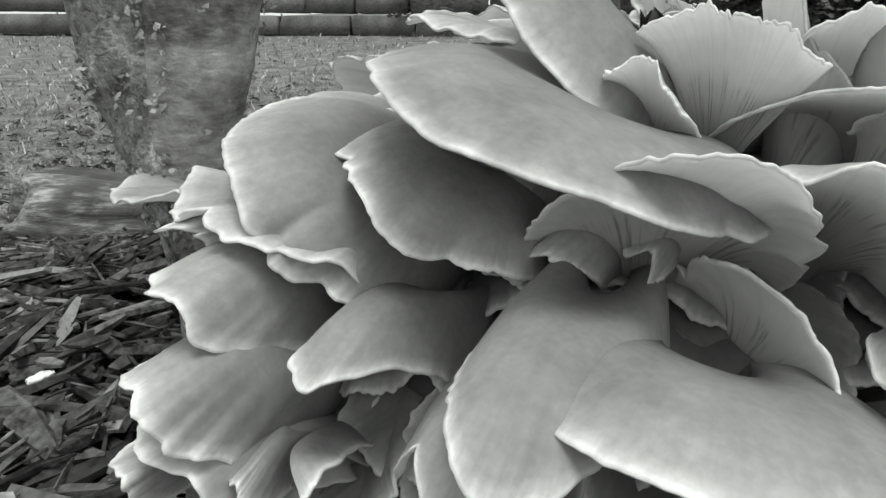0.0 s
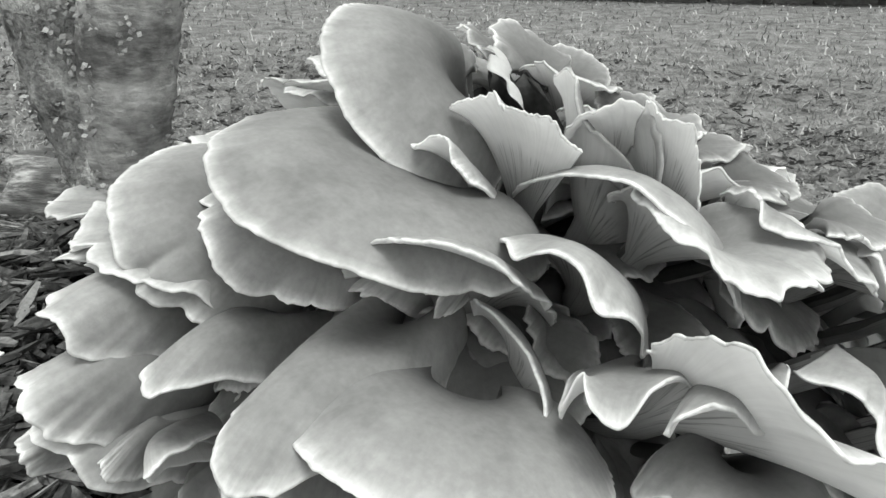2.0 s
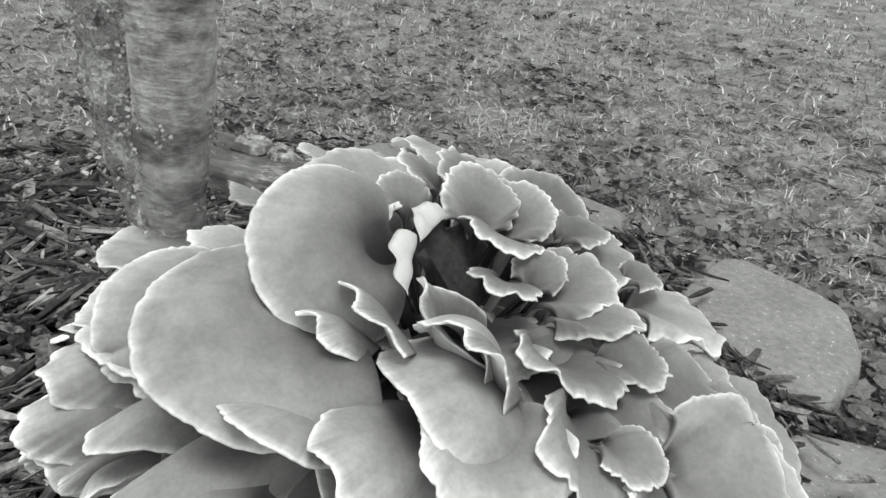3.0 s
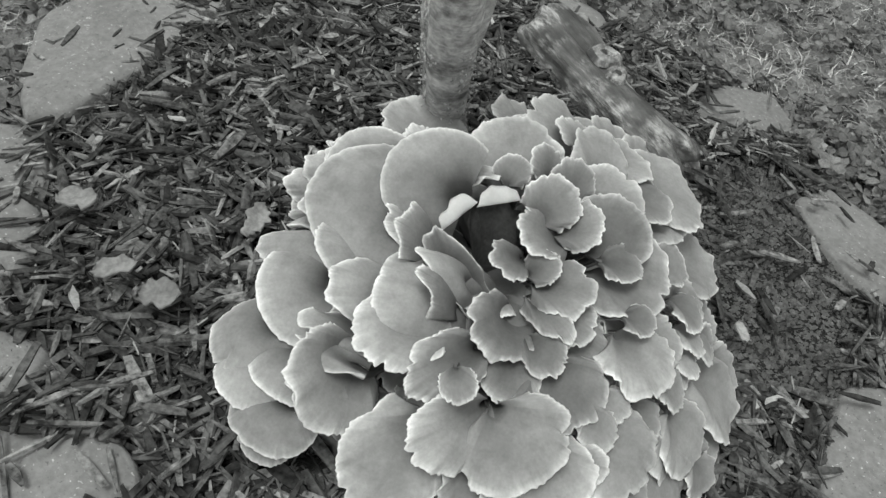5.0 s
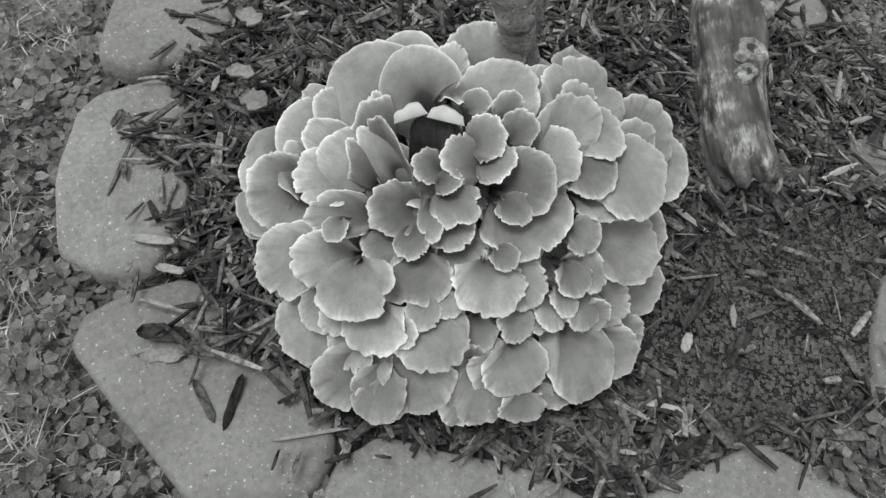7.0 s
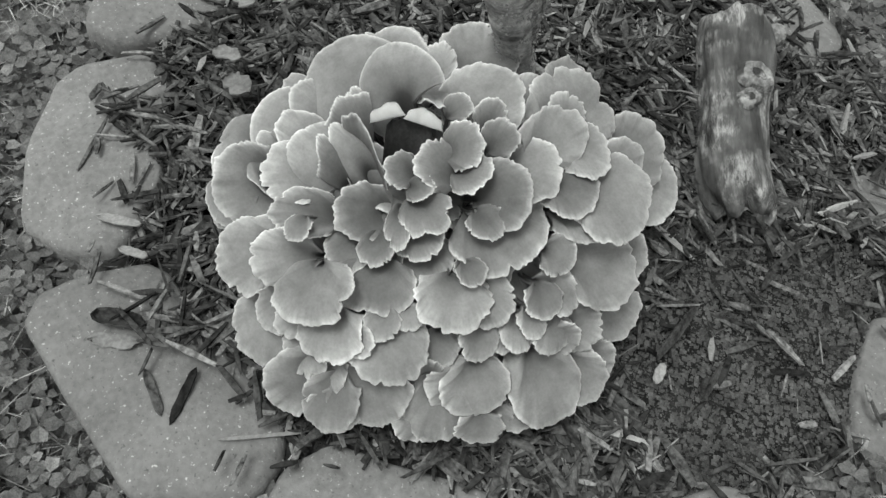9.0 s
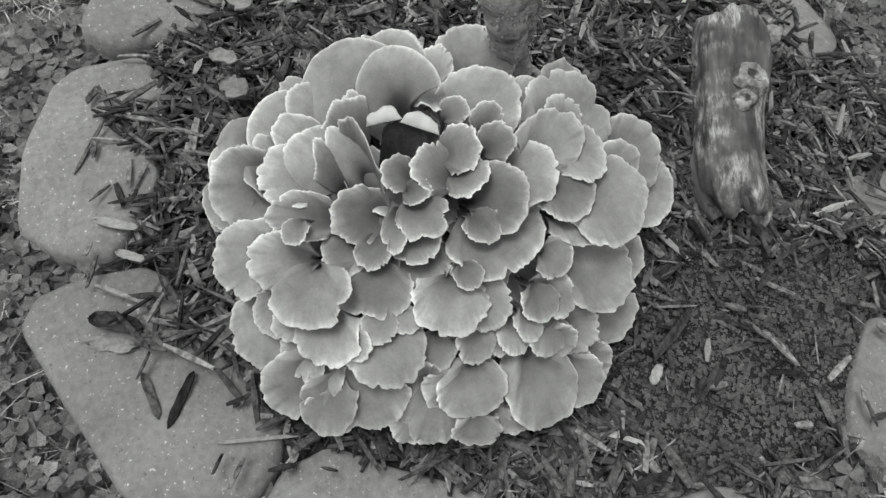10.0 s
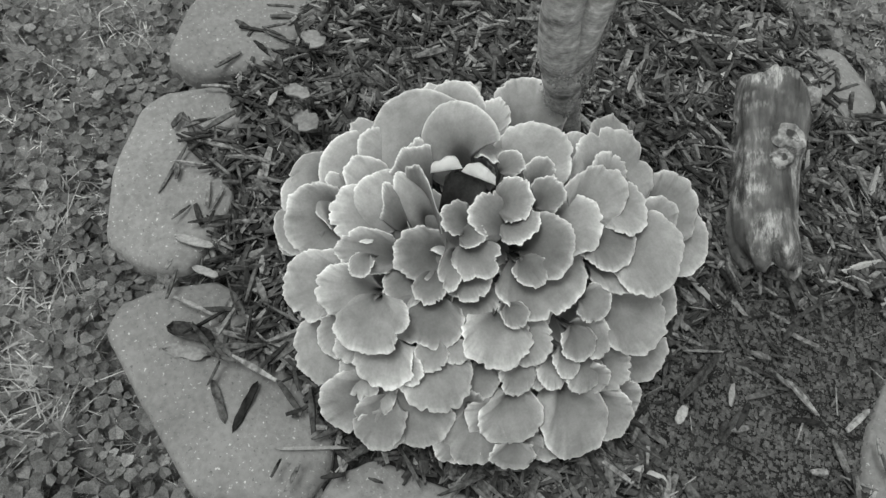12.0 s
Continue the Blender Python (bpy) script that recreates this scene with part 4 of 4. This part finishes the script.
# ---- loose pieces of bark, leaves and chips ----
def bark_piece(long, wide, thick, curl, seed, ragged=0.2):
    """A split plate of bark or wood, ragged at its ends and curled across."""
    n, m = 14, 6
    verts, faces = [], []
    for side in (1, -1):
        for i in range(n + 1):
            s = i / n * 2 - 1
            w = wide / 2 * (1 - abs(s) ** 3.5) ** 0.5 * (1 + ragged * noise.noise(Vector((s * 3, seed, 1)))) + 0.0004
            for j in range(m + 1):
                u = j / m * 2 - 1
                x = long / 2 * s * (1 + ragged * 0.6 * noise.noise(Vector((u * 2.2, seed * 3, 5))))
                z = curl * wide * (u * u - 0.3) + 0.12 * wide * noise.noise(Vector((s * 2, u * 1.5, seed))) + side * thick / 2 + 0.3 * thick * noise.noise(Vector((s * 9, u * 5, seed)))
                verts.append((x, w * u, z))
    k = (n + 1) * (m + 1)
    for i in range(n):
        for j in range(m):
            p = i * (m + 1) + j
            faces.append((p, p + m + 1, p + m + 2, p + 1))
            faces.append((k + p + 1, k + p + m + 2, k + p + m + 1, k + p))
    loop = [j for j in range(m + 1)] + [i * (m + 1) + m for i in range(1, n + 1)] + [n * (m + 1) + j for j in range(m - 1, -1, -1)] + [i * (m + 1) for i in range(n - 1, 0, -1)]
    for a, b in zip(loop, loop[1:] + loop[:1]):
        faces.append((a, b, k + b, k + a))
    return verts, faces


LOOSE = (
    ("curled_leaf", "dark dry curled leaf lying on an edging stone", "leaf", -0.008, -0.299, 0.022, 56, 0.052, 0.017, 0.0016, 0.5, CHIP),
    ("bark_plate", "thin flat bark piece lying on an edging stone", "bark", 0.010, -0.310, 0.018, 57, 0.048, 0.013, 0.002, 0.08, PLATE),
    ("bark_sliver", "dark narrow bark sliver lying on an edging stone", "bark", 0.076, -0.292, 0.018, 0, 0.050, 0.008, 0.003, 0.2, CHIP),
    ("bark_sliver", "dark narrow bark sliver lying on an edging stone", "bark", 0.092, -0.268, 0.018, -43, 0.056, 0.008, 0.003, 0.2, CHIP),
    ("bark_sliver", "dark narrow bark sliver lying on an edging stone", "bark", -0.023, -0.256, 0.019, 135, 0.030, 0.007, 0.003, 0.2, CHIP),
    ("bark_sliver", "dark narrow bark sliver lying on an edging stone", "bark", -0.303, -0.241, 0.022, 138, 0.028, 0.007, 0.003, 0.2, CHIP),
    ("twig", "thin dark twig lying across an edging stone", "twig", -0.229, -0.264, 0.024, 138, 0.074, 0.003, 0.0025, 0.1, CHIP),
    ("wood_splinter", "pale split wood splinter on an edging stone", "wood chip", -0.240, -0.205, 0.026, 43, 0.064, 0.011, 0.003, 0.2, STRAW),
    ("wood_splinter", "pale split wood splinter on an edging stone", "wood chip", -0.118, -0.267, 0.024, 52, 0.048, 0.009, 0.003, 0.2, STRAW),
    ("wood_splinter", "pale split wood splinter on an edging stone", "wood chip", -0.076, -0.265, 0.022, 47, 0.032, 0.008, 0.003, 0.2, STRAW),
    ("straw", "long pale straw lying against the mushroom", "straw", 0.162, -0.214, 0.020, 70, 0.080, 0.0028, 0.002, 0.1, STRAW),
    ("wood_splinter", "bright pale wood chip standing in the mulch", "wood chip", 0.284, 0.166, 0.035, 125, 0.024, 0.009, 0.003, 0.2, STRAW),
    ("bark_plate", "round pale plate of bark lying on the mulch", "bark", -0.220, -0.095, 0.058, 30, 0.036, 0.032, 0.004, 0.12, PLATE),
    ("bark_plate", "oval pale plate of bark lying on the mulch", "bark", -0.270, -0.088, 0.056, 45, 0.038, 0.017, 0.004, 0.12, PLATE),
    ("bark_plate", "broken pale plate of bark lying on the mulch", "bark", -0.353, -0.039, 0.054, 23, 0.037, 0.024, 0.004, 0.15, PLATE),
    ("bark_plate", "broken pale plate of bark lying on the mulch", "bark", -0.312, 0.207, 0.054, 35, 0.030, 0.022, 0.004, 0.15, PLATE),
    ("bark_plate", "broken pale plate of bark lying on the mulch", "bark", -0.196, 0.02, 0.06, 100, 0.04, 0.02, 0.004, 0.15, PLATE),
    ("white_leaf", "small bright white fallen leaf on the mulch", "leaf", -0.156, 0.174, 0.078, 31, 0.012, 0.006, 0.001, 0.2, FLESH),
    ("twig", "long dark stick beside an edging stone", "twig", 0.320, 0.516, 0.024, -26, 0.140, 0.007, 0.006, 0.1, CHIP),
    ("straw", "long pale straw lying on the mulch", "straw", -0.118, 0.33, 0.068, 40, 0.110, 0.004, 0.003, 0.1, STRAW),
    ("straw", "long pale straw lying on the mulch", "straw", -0.150, 0.27, 0.07, 55, 0.090, 0.004, 0.003, 0.1, STRAW),
)
for k, (name, label, kind_of, x, y, z, turn, long, wide, thick, curl, mat) in enumerate(LOOSE):
    v, f = bark_piece(long, wide, thick, curl, k * 1.7, 0.55 if mat is PLATE else 0.25)
    ob = part(name, mesh(name, v, f, mat))
    if inside(x, y) and "stone" not in label:
        z = max(z, height(x, y) + 0.012)
    ob.matrix_basis = pose(x, y, z, 6 * math.sin(k * 2.1), 6 * math.cos(k * 3.7), turn)
    tagged(ob, label, kind_of)
def scatter(name, pieces, mat, label, category):
    """One mesh of very many small pieces: pieces gives (vertices, faces) one by one."""
    verts, faces = [], []
    for v, f in pieces:
        o = len(verts)
        verts += v
        faces += [tuple(i + o for i in q) for q in f]
    return tagged(part(name, mesh(name, verts, faces, mat, smooth=False)), label, category, kind="stuff")


def leaf_sprig(x, y, z, r, size):
    """Clover: three rounded leaflets on a short stalk, each a cupped fan."""
    tilt = Vector((r.uniform(-0.6, 0.6), r.uniform(-0.6, 0.6), 1)).normalized()
    a = tilt.orthogonal().normalized()
    b = tilt.cross(a)
    turn = r.uniform(0, 6.28)
    mid = Vector((x, y, z))
    verts, faces = [], []
    for k in range(3):
        t = turn + k * 2.094
        d, e = a * math.cos(t) + b * math.sin(t), b * math.cos(t) - a * math.sin(t)
        o = len(verts)
        verts += [tuple(mid), tuple(mid + (d * 0.45 + e * 0.42 + tilt * 0.12) * size), tuple(mid + (d * 0.9 + e * 0.36 + tilt * 0.1) * size),
                  tuple(mid + d * 0.88 * size), tuple(mid + (d * 0.9 - e * 0.36 + tilt * 0.1) * size), tuple(mid + (d * 0.45 - e * 0.42 + tilt * 0.12) * size)]
        faces += [(o, o + 1, o + 2, o + 3), (o, o + 3, o + 4, o + 5)]
    return verts, faces


def blade(x, y, z, r, long, wide):
    """A bent blade of grass."""
    t = r.uniform(0, 6.28)
    d, e = Vector((math.cos(t), math.sin(t), 0)), Vector((-math.sin(t), math.cos(t), 0))
    lie = r.uniform(0.6, 1.9)
    verts = []
    for s in (0, 0.5, 1):
        p = Vector((x, y, z)) + d * (long * s * s * lie) + Vector((0, 0, long * s * (1 - 0.45 * s * lie)))
        w = wide * (1 - s * 0.9)
        verts += [tuple(p - e * w), tuple(p + e * w)]
    return verts, [(0, 1, 3, 2), (2, 3, 5, 4)]


def on_stone(x, y):
    return any(inside(x, y, o) for o in OUTLINES)


def lawn_place(r, reach):
    while True:
        d = 0.5 + reach * r.random() ** 1.7
        t = r.uniform(0, 6.28)
        x, y = -0.04 + d * math.cos(t), 0.24 + d * math.sin(t)
        if bed_reach(x, y) > 0.9 and not inside(x, y) and not on_stone(x, y):
            return x, y, d


def clovers(r, count):
    for _ in range(count):
        while True:
            t, d = r.uniform(0, 6.28), 0.5 + 1.7 * r.random() ** 1.9
            x, y = -0.04 + d * math.cos(t), 0.2 + d * math.sin(t)
            dens = 0.5 + 0.9 * noise.noise(Vector((x * 4, y * 4, 7)))
            if not inside(x, y) and not on_stone(x, y) and r.random() < dens + (0.1 if x < 0 and y < 0.2 else 0.0):
                break
        yield leaf_sprig(x, y, height(x, y) + 0.045 * r.random() ** 1.4, r, r.uniform(0.010, 0.020))


def blades(r, count, reach, long, wide):
    for _ in range(count):
        x, y, d = lawn_place(r, reach)
        k = 1 + 0.25 * max(0, d - 1)
        yield blade(x, y, height(x, y) - 0.002, r, r.uniform(*long) * min(1.4, k), wide * k)


scatter("clover", clovers(random.Random(3), 13000), CLOVER, "dense low clover leaves growing round the stones", "clover")
scatter("grass", blades(random.Random(4), 34000, 2.2, (0.015, 0.04), 0.0012), BLADE, "short uneven lawn grass, partly dry", "grass")
scatter("lawn", blades(random.Random(8), 45000, 6.0, (0.018, 0.036), 0.0022), DRY, "short dry lawn grass running to the wall", "grass")


def ivy(r, count):
    for _ in range(count):
        d = r.uniform(8.5, far) if r.random() < 0.93 else r.uniform(6.4, 8.5)
        p = start + along * d - face * r.uniform(-0.28, 0.3)
        yield leaf_sprig(p.x, p.y, p.z + 0.1 + abs(r.gauss(0, 0.28)), r, r.uniform(0.03, 0.055))


scatter("ivy", ivy(random.Random(9), 11000), CLOVER, "leafy ground cover spilling over the wall", "plant")


def chip_shape(long, wide, thick, r):
    """A split chip of wood: a bent, tapering sliver."""
    bend, skew = r.uniform(-0.12, 0.12) * long, r.uniform(-0.3, 0.3) * wide
    verts = []
    for k, s in enumerate((-0.5, 0.0, 0.5)):
        w = wide / 2 * (r.uniform(0.35, 0.8) if k != 1 else 1.0)
        z = bend * (0.25 - s * s)
        t = thick / 2 * (0.6 if k != 1 else 1.0)
        for dy, dz in ((-w, -t), (w, -t * 0.8), (w * 0.9, t), (-w * 0.8, t * 0.9)):
            verts.append((long * s + r.uniform(-0.06, 0.06) * long * (k != 1), dy + skew * s, z + dz))
    faces = [(3, 2, 1, 0), (8, 9, 10, 11)]
    for k in range(2):
        for j in range(4):
            faces.append((k * 4 + j, k * 4 + (j + 1) % 4, k * 4 + 4 + (j + 1) % 4, k * 4 + 4 + j))
    return verts, faces


def on_soil(x, y):
    return 0.19 < x < 0.43 and 0.12 < y < 0.5 and noise.noise(Vector((x * 7, y * 7, 2))) + 1.6 * smoothstep(0.17, 0.0, math.hypot((x - 0.32) / 1.0, (y - 0.31) / 1.5)) > 0.25


def chip_place(r):
    while True:
        x, y = r.uniform(-0.6, 0.5), r.uniform(-0.3, 0.78)
        if inside(x, y) and math.hypot(x - CENTRE.x, y - CENTRE.y) > 0.12 and (not on_soil(x, y) or r.random() < 0.06) and not on_stone(x, y):
            return x, y


def chip_turn(x, y, r, lift):
    return Matrix.Translation((x, y, height(x, y) + lift)) @ Euler((r.gauss(0, 0.45), r.gauss(0, 0.2), r.uniform(0, 6.28))).to_matrix().to_4x4()


def chips(r, count, long, wide, lift):
    for _ in range(count):
        x, y = chip_place(r)
        v, f = chip_shape(r.uniform(*long), r.uniform(*wide), r.uniform(0.002, 0.005), r)
        m = chip_turn(x, y, r, r.uniform(*lift))
        yield [tuple(m @ Vector(p)) for p in v], f


scatter("mulch", chips(random.Random(21), 9000, (0.014, 0.055), (0.003, 0.0095), (0.0, 0.018)), CHIP, "dark shredded bark and wood chip mulch", "mulch")


def shreds(r, count):
    for _ in range(count):
        x, y = chip_place(r)
        v, f = chip_shape(r.uniform(0.008, 0.04), r.uniform(0.0008, 0.0026), r.uniform(0.0008, 0.002), r)
        m = chip_turn(x, y, r, r.uniform(0.004, 0.02))
        yield [tuple(m @ Vector(p)) for p in v], f


scatter("bark_shreds", shreds(random.Random(23), 4500), CHIP, "thin fibrous bark shreds lying in the mulch", "mulch")
scatter("straw_bits", shreds(random.Random(24), 240), STRAW, "thin pale straw bits scattered over the mulch", "straw")


def spill(r, count):
    """Chips washed onto the inner rims of the stones."""
    n = 0
    while n < count:
        x, y = r.uniform(-0.62, 0.5), r.uniform(-0.36, 0.7)
        if not on_stone(x, y) or (x > 0.2 and r.random() < 0.8) or bed_reach(x, y) > (0.95 if n % 4 else 1.05):
            continue
        n += 1
        v, f = chip_shape(r.uniform(0.015, 0.05), r.uniform(0.003, 0.008), r.uniform(0.002, 0.004), r)
        m = Matrix.Translation((x, y, 0.026 + r.uniform(0, 0.006))) @ Euler((r.gauss(0, 0.15), r.gauss(0, 0.08), r.uniform(0, 6.28))).to_matrix().to_4x4()
        yield [tuple(m @ Vector(p)) for p in v], f


def heap(r, x, y, along, across, turn, count):
    """A bundle of chips swept together on a stone."""
    for _ in range(count):
        a, b = r.gauss(0, along), r.gauss(0, across)
        px, py = x + a * math.cos(turn) - b * math.sin(turn), y + a * math.sin(turn) + b * math.cos(turn)
        v, f = chip_shape(r.uniform(0.018, 0.06), r.uniform(0.003, 0.008), r.uniform(0.002, 0.004), r)
        m = Matrix.Translation((px, py, 0.024 + r.uniform(0, 0.012))) @ Euler((r.gauss(0, 0.2), r.gauss(0, 0.1), turn + r.choice((0.0, 0.0, 1.2)) + r.gauss(0, 0.5))).to_matrix().to_4x4()
        yield [tuple(m @ Vector(p)) for p in v], f


scatter("chip_heap", heap(random.Random(28), 0.045, -0.222, 0.03, 0.015, 0.75, 60), CHIP, "bundle of dark bark chips lying on an edging stone", "mulch")
scatter("chip_heap", heap(random.Random(29), -0.235, -0.200, 0.035, 0.016, 0.6, 50), CHIP, "bundle of dark bark chips lying on an edging stone", "mulch")
scatter("spilt_mulch", spill(random.Random(27), 360), CHIP, "loose bark shreds spilt over the edging stones", "mulch")


def tuft(x, y, seed, count, long):
    """A tuft of long thin grass, bent over."""
    r = random.Random(seed)
    verts, faces = [], []
    for _ in range(count):
        v, f = blade(x + r.gauss(0, 0.012), y + r.gauss(0, 0.012), height(x, y), r, long * r.uniform(0.6, 1.2), 0.0014)
        o = len(verts)
        verts += v
        faces += [tuple(i + o for i in q) for q in f]
    ob = part("grass_tuft", mesh("grass_tuft", verts, faces, STRAW, smooth=False))
    tagged(ob, "tuft of long pale grass growing beside the stones", "grass", "grass tufts")


for k, (x, y) in enumerate(((-0.02, -0.44), (0.03, -0.47), (-0.2, -0.43), (0.62, 0.62), (0.5, 0.72), (0.8, 0.9))):
    tuft(x, y, k, 34, 0.07)


def crumbs(r, count):
    for _ in range(count):
        x, y = r.uniform(0.15, 0.46), r.uniform(0.08, 0.55)
        if not inside(x, y):
            continue
        s = 0.0006 + 0.0036 * r.random() ** 4
        p = Vector((x, y, height(x, y) + s * 0.3))
        v = [tuple(p + Vector((dx, dy, dz)) * s * r.uniform(0.7, 1.3)) for dx, dy, dz in ((1, 0, 0), (-1, 0, 0), (0, 1, 0), (0, -1, 0), (0, 0, 1), (0, 0, -1))]
        yield v, [(0, 2, 4), (2, 1, 4), (1, 3, 4), (3, 0, 4), (2, 0, 5), (1, 2, 5), (3, 1, 5), (0, 3, 5)]


scatter("soil_crumbs", crumbs(random.Random(22), 26000), CRUMB, "crumbly bare dark soil patch", "soil")

# chips that lie on top, one by one
r = random.Random(31)
shapes = []
for k in range(14):
    v, f = chip_shape(r.uniform(0.03, 0.07), r.uniform(0.007, 0.017), r.uniform(0.003, 0.006), r)
    shapes.append(mesh("wood_chip", v, f, STRAW if k % 7 == 0 else CHIP, smooth=False))
for k in range(280):
    x, y = chip_place(r)
    ob = part("wood_chip", shapes[k % 14], ground)
    ob.matrix_basis = chip_turn(x, y, r, r.uniform(0.012, 0.02))
